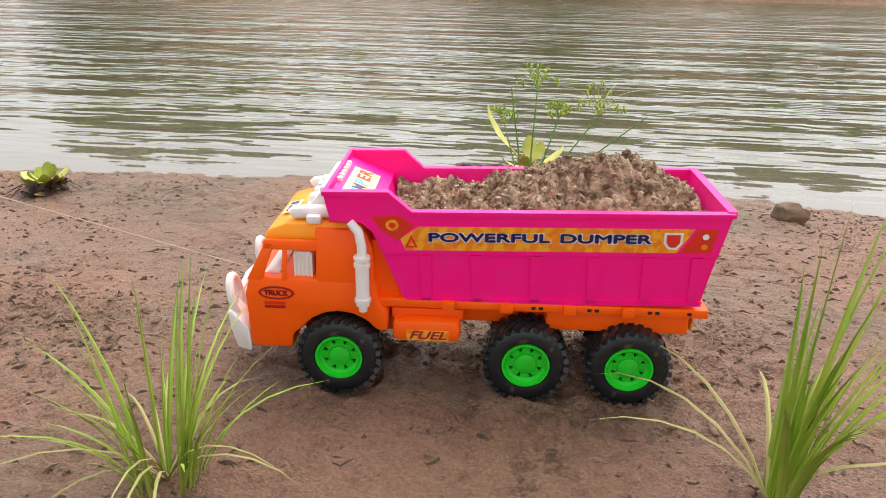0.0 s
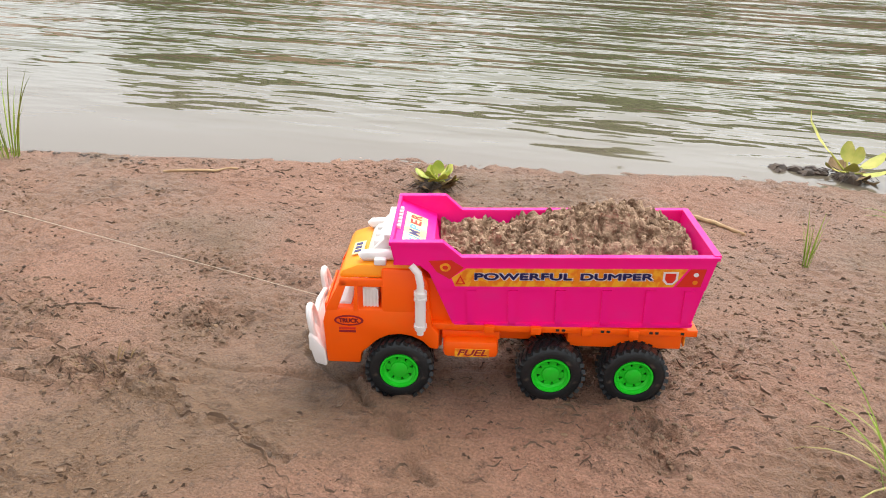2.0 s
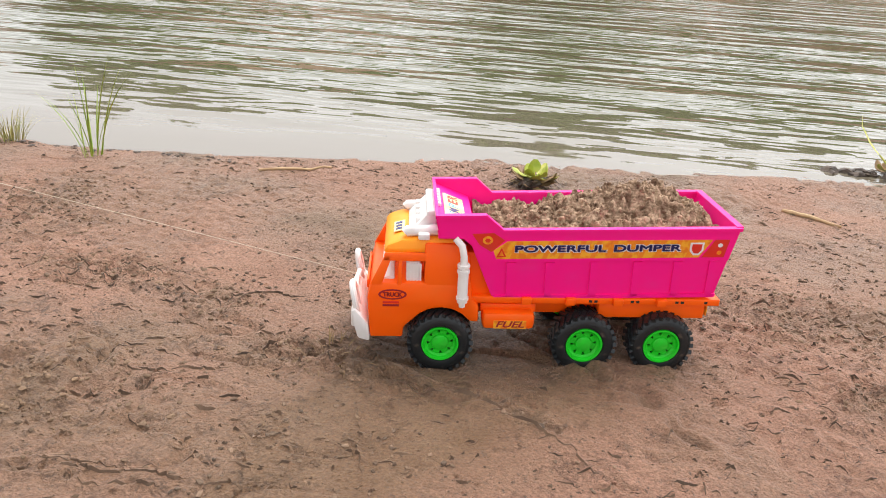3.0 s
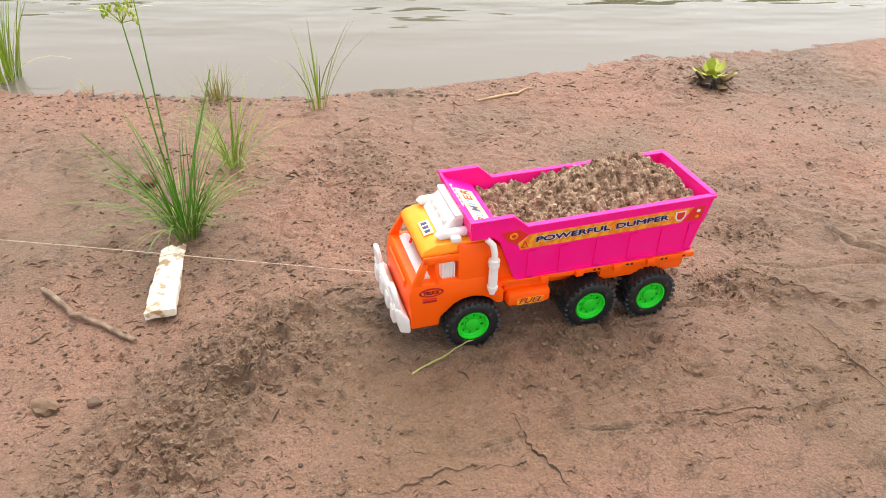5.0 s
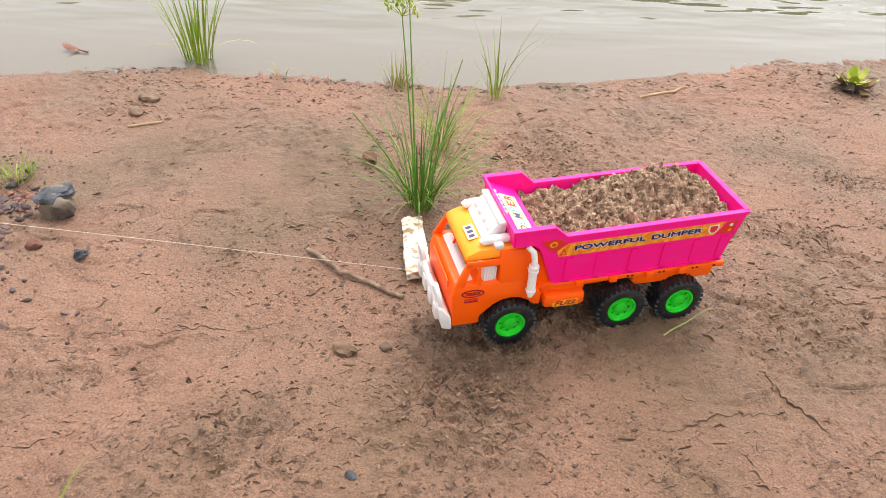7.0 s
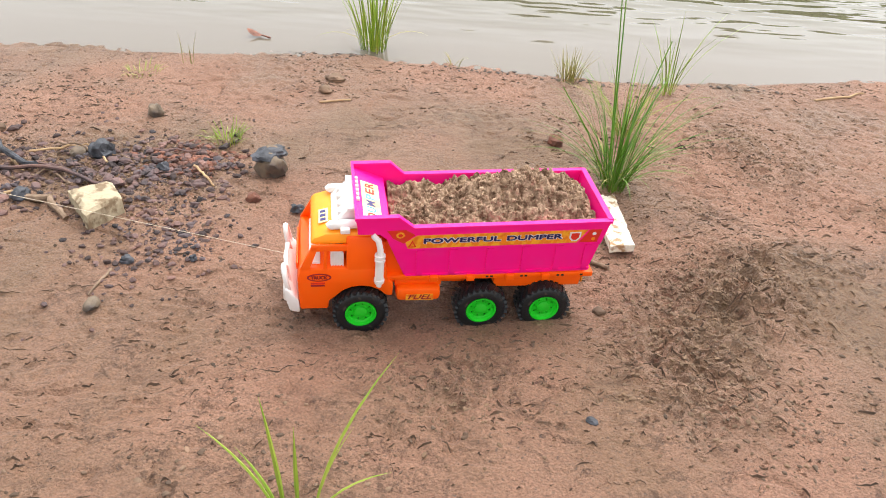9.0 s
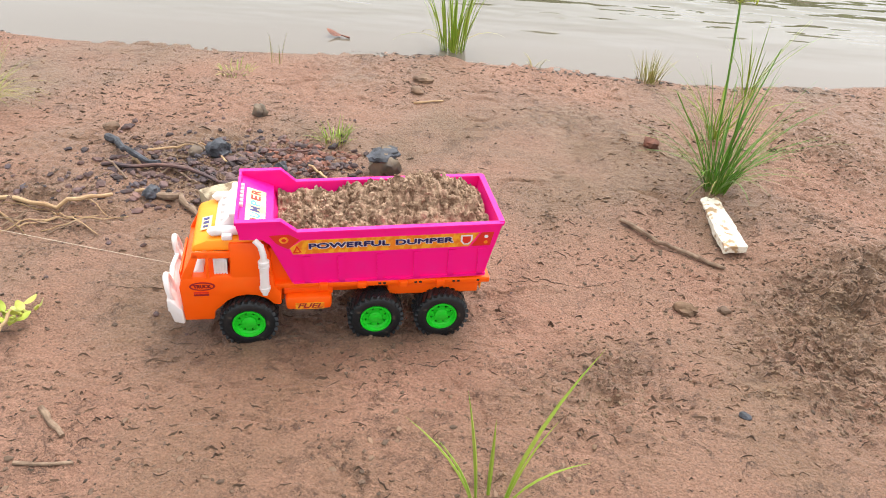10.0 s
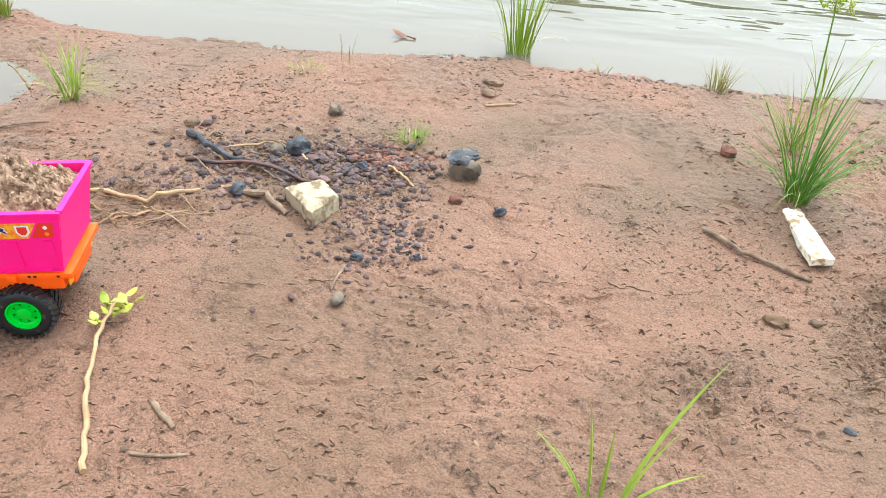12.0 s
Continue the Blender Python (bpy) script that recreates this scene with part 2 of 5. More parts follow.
def part(name, bm, mat, parent, label="", m=None, smooth=True):
    ob = new(name, finish(bm, name, mat, smooth))
    ob.parent = parent
    if m is not None:
        ob.matrix_basis = m
    return tagged(ob, label)


def thing(name, bm, mat, label, category, group="", kind="", m=None, smooth=True):
    ob = new(name, finish(bm, name, mat, smooth))
    if m is not None:
        ob.matrix_basis = m
    return tagged(ob, label, category, group, kind)


def box(bm, lo, hi, bevel=0.0, seg=2):
    c, s = [(a + b) / 2 for a, b in zip(lo, hi)], [b - a for a, b in zip(lo, hi)]
    r = bmesh.ops.create_cube(bm, size=1, matrix=Matrix.Translation(c) @ Matrix.Diagonal((*s, 1)))
    if bevel:
        es = list({e for v in r["verts"] for e in v.link_edges})
        bmesh.ops.bevel(bm, geom=es, offset=bevel, segments=seg, affect="EDGES", profile=0.5)


def prism(bm, outline, y0, y1, bevel=0.0, flare=None):
    """A side outline of (x, z) points, carried from y0 to y1; flare(x, y, z) moves y."""
    a = [bm.verts.new((x, y0, z)) for x, z in outline]
    b = [bm.verts.new((x, y1, z)) for x, z in outline]
    n = len(a)
    fs = [bm.faces.new(a), bm.faces.new(b[::-1])]
    fs += [bm.faces.new((a[i], b[i], b[(i + 1) % n], a[(i + 1) % n])) for i in range(n)]
    if flare:
        for v in a + b:
            v.co.y = flare(*v.co)
    bmesh.ops.recalc_face_normals(bm, faces=fs)
    if bevel:
        es = list({e for v in a + b for e in v.link_edges})
        bmesh.ops.bevel(bm, geom=es, offset=bevel, segments=2, affect="EDGES", profile=0.5)


def tube(bm, pts, radii, seg=7, cap=True):
    pts = [Vector(p) for p in pts]
    rings = []
    side = None
    for i, p in enumerate(pts):
        d = (pts[min(i + 1, len(pts) - 1)] - pts[max(i - 1, 0)]).normalized()
        if side is None:
            side = d.orthogonal().normalized()
        side = (side - d * side.dot(d)).normalized()
        up = d.cross(side)
        r = radii[i] if isinstance(radii, (list, tuple)) else radii
        rings.append([bm.verts.new(p + (side * math.cos(a) + up * math.sin(a)) * r) for a in (2 * math.pi * k / seg for k in range(seg))])
    for a, b in zip(rings, rings[1:]):
        for k in range(seg):
            bm.faces.new((a[k], a[(k + 1) % seg], b[(k + 1) % seg], b[k]))
    if cap:
        bm.faces.new(rings[0][::-1])
        bm.faces.new(rings[-1])


def lathe(bm, profile, seg=40, axis_y=True):
    """Turn (radius, along) points about the y axis; ends closed where the radius is 0."""
    rings = []
    for r, y in profile:
        if r == 0:
            rings.append([bm.verts.new((0, y, 0))])
        else:
            rings.append([bm.verts.new((r * math.cos(2 * math.pi * k / seg), y, r * math.sin(2 * math.pi * k / seg))) for k in range(seg)])
    for a, b in zip(rings, rings[1:]):
        for k in range(seg):
            q = [a[k % len(a)], a[(k + 1) % len(a)], b[(k + 1) % len(b)], b[k % len(b)]]
            q = list(dict.fromkeys(q))
            if len(q) > 2:
                bm.faces.new(q)


def lump(bm, centre, size, rng, rough=0.25, sub=2):
    """A broken stone or clod: a sphere pushed in and out."""
    r = bmesh.ops.create_icosphere(bm, subdivisions=sub, radius=1)
    off = Vector((rng.uniform(-50, 50), rng.uniform(-50, 50), rng.uniform(-50, 50)))
    turn = Matrix.Rotation(rng.uniform(0, 6.28), 3, "Z")
    for v in r["verts"]:
        k = 1 + rough * noise.noise(v.co * 1.3 + off) + rough * 0.6 * noise.noise(v.co * 3.1 + off)
        v.co = turn @ Vector((v.co.x * k * size[0], v.co.y * k * size[1], v.co.z * k * size[2])) + Vector(centre)


def lettering(text, size, mat, parent, m, name="lettering", fat=(), bold=0.0, shear=0.0, width=None, label=""):
    cu = bpy.data.curves.new("text", "FONT")
    cu.body, cu.size, cu.extrude, cu.offset, cu.shear = text, size, 0.00012, bold, shear
    cu.align_x, cu.align_y = "CENTER", "CENTER"
    tmp = bpy.data.objects.new("text", cu)
    me = bpy.data.meshes.new_from_object(tmp)
    bpy.data.objects.remove(tmp)
    if width:
        xs = [v.co.x for v in me.vertices]
        k = width / (max(xs) - min(xs))
        for v in me.vertices:
            v.co.x *= k
    if fat:
        bm, src = bmesh.new(), me.copy()
        for dx, dy in fat:
            src.transform(Matrix.Translation((dx, dy, 0)))
            bm.from_mesh(src)
            src.transform(Matrix.Translation((-dx, -dy, 0)))
        bm.to_mesh(me)
        bm.free()
        bpy.data.meshes.remove(src)
    me.name = name
    me.materials.append(mat)
    ob = new(name, me)
    ob.parent, ob.matrix_basis = parent, m
    return tagged(ob, label)


# ---- ground form ----
def lattice(ix, iy, seed):
    h = (ix.astype(np.int64) * 374761393 + iy.astype(np.int64) * 668265263 + seed * 1442695041) & 0xFFFFFFFF
    h = ((h ^ (h >> 13)) * 1274126177) & 0xFFFFFFFF
    return ((h ^ (h >> 16)) & 0xFFFF) / 65535.0


def wobble(x, y, size, seed):
    """Smooth noise from 0 to 1 with lumps of that size in metres."""
    u, v = x / size, y / size
    i, j = np.floor(u), np.floor(v)
    f, g = u - i, v - j
    f, g = f * f * (3 - 2 * f), g * g * (3 - 2 * g)
    a, b = lattice(i, j, seed), lattice(i + 1, j, seed)
    c, d = lattice(i, j + 1, seed), lattice(i + 1, j + 1, seed)
    return (a * (1 - f) + b * f) * (1 - g) + (c * (1 - f) + d * f) * g


WATER_Z = -0.012
SHORE_X = [-400, -4.0, -2.6, -2.3, -1.85, -1.4, -0.96, -0.6, -0.2, 0.1, 0.5, 1.0, 1.4, 1.8, 2.3, 2.6, 4.0, 400]
SHORE_Y = [2.0, 1.2, 0.88, 0.82, 0.69, 0.75, 0.80, 0.77, 0.75, 0.79, 0.88, 1.0, 1.06, 1.12, 1.08, 0.98, 0.9, 2.0]
CRACKS = [[(0.60, -0.02), (0.70, -0.05), (0.79, -0.09), (0.90, -0.125), (0.94, -0.155), (1.0, -0.21)],
          [(0.30, -0.33), (0.45, -0.32), (0.60, -0.32)],
          [(0.16, -0.36), (0.30, -0.33), (0.46, -0.31)],
          [(-0.98, -0.20), (-0.70, -0.20), (-0.50, -0.18)],
          [(-0.85, -0.27), (-0.70, -0.26), (-0.62, -0.30)],
          [(0.86, 0.10), (0.98, -0.02), (1.09, -0.14)]]
CHURN = [(-0.15, -0.19, 0.16, 0.11, 1.0), (-0.22, -0.34, 0.12, 0.16, 0.9), (-0.10, -0.08, 0.12, 0.05, 0.7), (0.62, -0.04, 0.09, 0.05, 0.8),
         (0.28, 0.10, 0.12, 0.06, 0.8), (0.63, 0.29, 0.06, 0.04, 0.6), (0.45, 0.06, 0.08, 0.06, 0.5), (1.33, -0.02, 0.06, 0.05, 0.7),
         (0.70, 0.12, 0.08, 0.06, 0.6), (-1.25, 0.05, 0.28, 0.14, 0.5), (1.3, 0.2, 0.2, 0.12, 0.5), (0.35, -0.2, 0.2, 0.1, 0.5),
         (-1.6, -0.12, 0.2, 0.1, 0.6), (-0.55, -0.42, 0.12, 0.12, 0.5), (0.0, 0.3, 0.2, 0.2, 0.3), (1.9, 0.3, 0.3, 0.2, 0.5)]


LANE_X = [-1.9, -1.75, -1.6, -1.44, -1.23, -1.09, -0.93, -0.75, -0.6, -0.45, -0.27, -0.115, 0.0, 0.15, 0.3, 0.45, 0.6, 0.75, 0.95, 1.15, 1.4, 1.55, 1.75, 2.0, 2.15]
LANE_Y = [-0.505, -0.478, -0.448, -0.412, -0.367, -0.335, -0.295, -0.241, -0.199, -0.162, -0.128, -0.144, -0.134, -0.099, -0.062, -0.025, 0.005, 0.035, 0.072, 0.103, 0.137, 0.155, 0.182, 0.215, 0.235]
LANE_Z = [0.0035, 0.0036, 0.0031, -0.0015, -0.012, -0.0165, -0.0226, -0.0299, -0.037, -0.039, -0.03, 0.01, 0.0107, 0.0063, 0.0032, -0.0022, -0.0044, -0.0072, 0.0005, 0.0092, 0.0212, 0.0224, 0.0198, 0.023, 0.023]


def churned(x, y):
    k = 0 * x
    for cx, cy, rx, ry, w in CHURN:
        k = np.maximum(k, w * np.exp(-(((x - cx) / rx) ** 2 + ((y - cy) / ry) ** 2)))
    return k


def crack_gap(x, y):
    """How far each place lies from the nearest crack."""
    best = 0 * x + 9
    wx, wy = x + 0.035 * (wobble(x, y, 0.05, 11) - 0.5), y + 0.035 * (wobble(x, y, 0.05, 12) - 0.5)
    for k, line in enumerate(CRACKS):
        thin = 1.0 if k in (0, 5) else 2.6
        for (ax, ay), (bx, by) in zip(line, line[1:]):
            t = np.clip(((x - ax) * (bx - ax) + (y - ay) * (by - ay)) / ((bx - ax) ** 2 + (by - ay) ** 2), 0, 1)
            best = np.minimum(best, thin * np.hypot(wx - ax - t * (bx - ax), wy - ay - t * (by - ay)))
    return best


def ground_height(x, y):
    x, y = np.atleast_1d(np.asarray(x, float)), np.atleast_1d(np.asarray(y, float))
    shore = np.interp(x, SHORE_X, SHORE_Y) + 0.05 * (wobble(x, 0 * x, 0.31, 3) - 0.5)
    d = y - shore
    z = np.where(d < 0, WATER_Z * np.exp(np.minimum(d, 0) / 0.10), WATER_Z - 0.14 * np.minimum(np.maximum(d, 0), 5.0))
    far = np.clip((y - 44) / 5, 0, 1)
    z = z * (1 - far) + far * 2.2
    inlet = np.exp(-(((x + 2.35) / 0.36) ** 2 + ((y - 0.30) / 0.17) ** 2) ** 1.5)
    z -= 0.05 * inlet * (d < 0.1)
    churn = churned(x, y)
    near = np.clip(1 - d * 3, 0, 1)
    z += near * 0.010 * (wobble(x, y, 0.34, 1) - 0.5) + near * 0.006 * (wobble(x, y, 0.11, 2) - 0.5)
    # shallow dip and rise along the truck's way
    lane = np.interp(x, LANE_X, LANE_Y)
    z += np.interp(x, LANE_X, LANE_Z) * np.exp(-((y - lane) / 0.22) ** 2)
    rid = 1 - np.abs(2 * wobble(x, y, 0.047, 4) - 1)
    fine = 1 - np.abs(2 * wobble(x + 0.3 * y, y, 0.021, 14) - 1)
    rough = np.clip(2.2 * wobble(x, y, 0.27, 9) - 0.55, 0.12, 1)
    z += near * 0.0035 * (wobble(x, y, 0.038, 5) - 0.5) + near * rough * (0.0048 * (fine - 0.6) + 0.0040 * (wobble(x, y, 0.012, 15) - 0.5))
    pits = np.clip(wobble(x, y, 0.024, 6) - 0.70, 0, 1) * rough
    z -= near * 0.018 * pits
    scars = np.clip(0.10 - np.abs(wobble(x, 1.6 * y, 0.085, 16) - 0.5), 0, 1) * np.clip(wobble(x, y, 0.13, 17) - 0.55, 0, 1)
    z -= near * 0.22 * scars
    z += churn * (0.022 * (wobble(x, y, 0.033, 7) - 0.5) + 0.022 * (rid - 0.6) + 0.016 * (wobble(x, y, 0.016, 8) - 0.5) + 0.014 * (fine - 0.5) + 0.012 * (wobble(x, y, 0.0085, 18) - 0.5))
    away = crack_gap(x, y)
    z += -0.007 * np.exp(-(away / 0.0068) ** 2) + 0.004 * np.exp(-((away - 0.016) / 0.009) ** 2)
    dry = (d < -0.02) & (y > 0.4) & (inlet < 0.1)
    return np.where(dry, np.maximum(z, WATER_Z + 0.003), z)


def gz(x, y):
    return float(ground_height(x, y)[0])


def spread(lo, hi, step, end):
    inner = list(np.arange(lo, hi, step))
    a, b, k = [], [], step
    p = lo
    while p > -end:
        k *= 1.35
        p -= k
        a.append(p)
    p, k = inner[-1], step
    while p < end:
        k *= 1.35
        p += k
        b.append(p)
    return np.array(a[::-1] + inner + b)


def grid_mesh(name, xs, ys, z):
    nx, ny = len(xs), len(ys)
    X, Y = np.meshgrid(xs, ys)
    co = np.stack([X.ravel(), Y.ravel(), z(X.ravel(), Y.ravel())], 1)
    i = np.arange(nx * ny).reshape(ny, nx)
    f = np.stack([i[:-1, :-1], i[:-1, 1:], i[1:, 1:], i[1:, :-1]], -1).reshape(-1, 4)
    me = bpy.data.meshes.new(name)
    me.from_pydata(co, [], f)
    me.shade_smooth()
    return me


me = grid_mesh("ground", spread(-2.5, 2.7, 0.0037, 900), spread(-0.9, 1.12, 0.0037, 900), ground_height)
co = np.empty(len(me.vertices) * 3)
me.vertices.foreach_get("co", co)
gx, gy = co[0::3], co[1::3]
turned = np.clip(churned(gx, gy) * (0.35 + 1.3 * wobble(gx, gy, 0.05, 41)) - 0.18, 0, 0.28)
# long cracks join the mask, so their damp, shaded insides are coloured dark
turned = np.maximum(turned, 0.9 * np.exp(-(crack_gap(gx, gy) / 0.008) ** 2) * np.clip(2 * wobble(gx, gy, 0.06, 43), 0.5, 1))
me.attributes.new("turned", "FLOAT", "POINT").data.foreach_set("value", turned)
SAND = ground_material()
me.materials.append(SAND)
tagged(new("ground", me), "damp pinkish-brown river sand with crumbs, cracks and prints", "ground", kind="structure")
me = grid_mesh("water", spread(-6, 8, 0.25, 800), np.array([0.0, 0.25, 0.5, 0.7, 1, 1.5, 2, 3, 4, 6, 9, 14, 20, 30, 38, 46, 52]), lambda x, y: 0 * x)
bm = bmesh.new()
bm.from_mesh(me)
bmesh.ops.delete(bm, geom=[f for f in bm.faces if f.calc_center_median().y < 0.5 and f.calc_center_median().x > -1.95], context="FACES")
bm.to_mesh(me)
bm.free()
me.materials.append(water_material())
water = tagged(new("water", me), "rippled olive river water reflecting a pale sky", "water", kind="structure")
water.location = (0, 0, WATER_Z)


# ---- far bank ----
def far_tree(x, y, height, seed):
    rng = random.Random(seed)
    root = tagged(new("tree"), "tall leafy green tree on the far bank", "tree", "trees on the far bank")
    root.matrix_basis = pose(x, y - 3.4, 0.6)
    bm = bmesh.new()
    tube(bm, [(0, 0, -0.3), (0.1, 0, height * 0.3), (0.2, 0.1, height * 0.6), (0.1, 0, height * 0.85)], [0.22, 0.18, 0.12, 0.05])
    for k in range(6):
        a, z = rng.uniform(0, 6.28), height * rng.uniform(0.3, 0.6)
        r = height * rng.uniform(0.15, 0.3)
        tube(bm, [(0.1, 0, z), (r * 0.5 * math.cos(a), r * 0.5 * math.sin(a), z + r * 0.5), (r * math.cos(a), r * math.sin(a), z + r)], [0.12, 0.08, 0.03], 5)
    part("trunk", bm, FARBARK, root)
    bm = bmesh.new()
    for k in range(1300):
        a, u = rng.uniform(0, 6.28), rng.uniform(0, 1)
        z = height * (0.02 + 0.98 * u)
        r = height * 0.38 * math.sqrt(max(0.03, 1 - (1.9 * u - 0.8) ** 2)) * rng.uniform(0.2, 1.0) ** 0.6
        p = Vector((r * math.cos(a), r * math.sin(a), z))
        for q in range(3):
            s = rng.uniform(0.35, 0.9)
            e = Euler((rng.uniform(0, 6), rng.uniform(0, 6), rng.uniform(0, 6))).to_matrix()
            o = p + Vector((rng.uniform(-.4, .4), rng.uniform(-.4, .4), rng.uniform(-.4, .4)))
            bm.faces.new([bm.verts.new(o + e @ Vector(w) * s) for w in ((-1, 0, 0), (0, -0.5, 0.1), (1, 0, 0), (0, 0.5, 0.1))])
    part("crown", bm, FARLEAF, root, smooth=False)


TREES = [(-30.5, 49, 4), (-26, 48, 10), (-22.5, 50, 9.5), (-19, 50, 8), (-15, 51, 6), (-10.5, 51, 6.5), (-6, 50, 6), (-1.5, 49, 9), (2, 48, 10), (5.5, 50, 9),
         (9.5, 51, 8), (13.5, 49, 8.5), (18, 50, 8.5), (24, 49, 7.5), (30, 51, 7), (36, 49, 7), (44, 50, 7), (54, 51, 7), (-37, 50, 3.5), (-45, 51, 3.5), (-55, 50, 4)]
for k, (x, y, h) in enumerate(TREES):
    far_tree(x, y, h, k)


# ---- toy truck: front towards -x, origin on the ground under the front axle ----
HUB_Z, HALF = 0.0385, 0.075
truck = tagged(new("toy_dump_truck"), "pink and orange plastic toy dump truck with green-rimmed wheels", "toy truck")


BED = pose(0.005, 0, -0.0132, 0, -1.6, 0)


def bed_y(z, inner=0.0):
    return 0.0635 + 0.0085 * (z - 0.106) / 0.094 - inner


def build_truck():
    # cab: lower body with the wheel arch, pillars, rear wall and roof round an open inside
    arch = [(0.045 * math.cos(a), HUB_Z + 0.045 * math.sin(a)) for a in (math.pi * (1 - k / 10) for k in range(1, 10))]
    outline = [(-0.088, 0.042), (-0.047, 0.042), (-0.046, 0.056)] + arch[1:-1] + [(0.047, 0.064), (0.047, 0.086), (0.038, 0.096), (0.036, 0.117), (-0.086, 0.117), (-0.091, 0.098)]

    def pinch(x, y, z):
        return y * (1 - 0.11 * max(0, (z - 0.114) / 0.052))
    bm = bmesh.new()
    prism(bm, outline, -0.070, 0.070, 0.003, pinch)
    prism(bm, [(-0.0215, 0.112), (0.0355, 0.112), (0.033, 0.150), (0.026, 0.166), (-0.0215, 0.166)], -0.070, 0.070, 0.003, pinch)
    for s in (-1, 1):
        prism(bm, [(-0.088, 0.114), (-0.0735, 0.114), (-0.061, 0.150), (-0.069, 0.152)], s * 0.070, s * 0.064, 0.001, pinch)
        prism(bm, [(-0.0545, 0.114), (-0.049, 0.114), (-0.049, 0.152), (-0.0525, 0.152)], s * 0.070, s * 0.066, 0.0008, pinch)
        prism(bm, [(-0.072, 0.144), (-0.02, 0.144), (-0.02, 0.154), (-0.070, 0.154)], s * 0.070, s * 0.066, 0.001, pinch)
    cab = part("cab", bm, ORANGE, truck)
    bm = bmesh.new()
    prism(bm, [(-0.073, 0.151), (-0.068, 0.162), (-0.050, 0.169), (0.020, 0.172), (0.028, 0.164), (0.028, 0.153)], -0.0655, 0.0655, 0.005, pinch)
    roof = part("roof", bm, YELLOW, truck, "amber yellow plastic cab roof")
    bm = bmesh.new()
    prism(bm, [(-0.060, 0.1674), (-0.046, 0.1712), (-0.046, 0.1722), (-0.060, 0.1684)], -0.030, 0.004)
    part("roof_sticker", bm, CREAM, roof, "cream sticker with small worn print")
    for k in range(3):
        bm = bmesh.new()
        prism(bm, [(-0.0575, 0.1692 - 0.0003), (-0.0495, 0.1713), (-0.0495, 0.1719), (-0.0575, 0.1697)], -0.026 + k * 0.010, -0.020 + k * 0.010)
        part("print_bar", bm, NAVY, roof)
    # light bar on the roof
    bm = bmesh.new()
    prism(bm, [(-0.042, 0.170), (-0.008, 0.170), (-0.006, 0.198), (-0.015, 0.199)], -0.036, 0.046, 0.002)
    box(bm, (-0.020, -0.040, 0.193), (-0.006, 0.050, 0.200), 0.002)
    for k in range(4):
        box(bm, (-0.036 + 0.003, -0.030 + k * 0.020, 0.176), (-0.020, -0.018 + k * 0.020, 0.188), 0.002)
    for y in (-0.046, 0.050):
        tube(bm, [(-0.046, y, 0.174), (-0.044, y, 0.176), (-0.008, y, 0.178), (-0.004, y, 0.177)], [0.0055, 0.0068, 0.0068, 0.0055], 10)
        box(bm, (-0.030, y - 0.014, 0.169), (-0.016, y + 0.014, 0.177), 0.002)
    for k in range(6):
        box(bm, (-0.008, -0.022 + k * 0.011, 0.199), (-0.002, -0.016 + k * 0.011, 0.2045), 0.001)
    part("roof_light_bar", bm, WHITE, truck, "white moulded plastic roof light bar")
    # inside, seen through the open windows
    bm = bmesh.new()
    prism(bm, [(-0.084, 0.112), (-0.058, 0.112), (-0.058, 0.119), (-0.066, 0.121)], -0.058, 0.058, 0.002)
    part("dashboard", bm, WHITE, cab, "white moulded dashboard")
    bm = bmesh.new()
    box(bm, (-0.044, -0.062, 0.112), (-0.026, -0.030, 0.142), 0.003)
    for k in range(5):
        box(bm, (-0.043 + k * 0.004, -0.0634, 0.116), (-0.0412 + k * 0.004, -0.0618, 0.140))
    part("seat", bm, WHITE, cab, "white ribbed seat block")
    bm = bmesh.new()
    box(bm, (-0.044, 0.030, 0.112), (-0.026, 0.062, 0.142), 0.003)
    part("seat", bm, WHITE, cab, "white seat block")
    bm = bmesh.new()
    tube(bm, [(-0.062 - 0.006 * math.sin(a), 0.022 + 0.015 * math.cos(a), 0.137 + 0.010 * math.sin(a)) for a in (k * math.pi / 8 for k in range(17))], 0.0022, 6)
    tube(bm, [(-0.062, 0.007, 0.137), (-0.062, 0.037, 0.137)], 0.0022, 6)
    tube(bm, [(-0.062, 0.022, 0.137), (-0.066, 0.022, 0.126)], 0.002, 6)
    part("steering_wheel", bm, RED, cab, "dark red moulded steering wheel")
    for s in (-1, 1):
        bm = bmesh.new()
        prism(bm, [(-0.060 + 0.0175 * math.cos(a), 0.1015 + 0.0070 * math.sin(a)) for a in (k * math.pi / 8 for k in range(16))], s * 0.0699, s * 0.0706)
        part("door_badge", bm, MAROON, cab, "dark red oval badge")
        bm = bmesh.new()
        prism(bm, [(-0.060 + 0.0148 * math.cos(a), 0.1015 + 0.0050 * math.sin(a)) for a in (k * math.pi / 8 for k in range(16))], s * 0.0703, s * 0.0708)
        part("badge_field", bm, ORANGE, cab)
        flip = pose(-0.060, s * 0.0711, 0.1015, 90, 0, 0 if s < 0 else 180)
        lettering("TRUCK", 0.0080, MAROON, cab, flip, fat=[(-0.0005, 0), (0.0005, 0), (0, 0.0003), (0, -0.0003)], width=0.023)
        for q in range(2):
            bm = bmesh.new()
            box(bm, (-0.072, s * 0.0703 - 0.0005, 0.0855 + q * 0.0042), (-0.052, s * 0.0703 + 0.0005, 0.0880 + q * 0.0042))
            part("badge_bar", bm, RED if q else MAROON, cab)
    bm = bmesh.new()
    box(bm, (-0.0925, -0.045, 0.098), (-0.0895, 0.045, 0.110), 0.001)
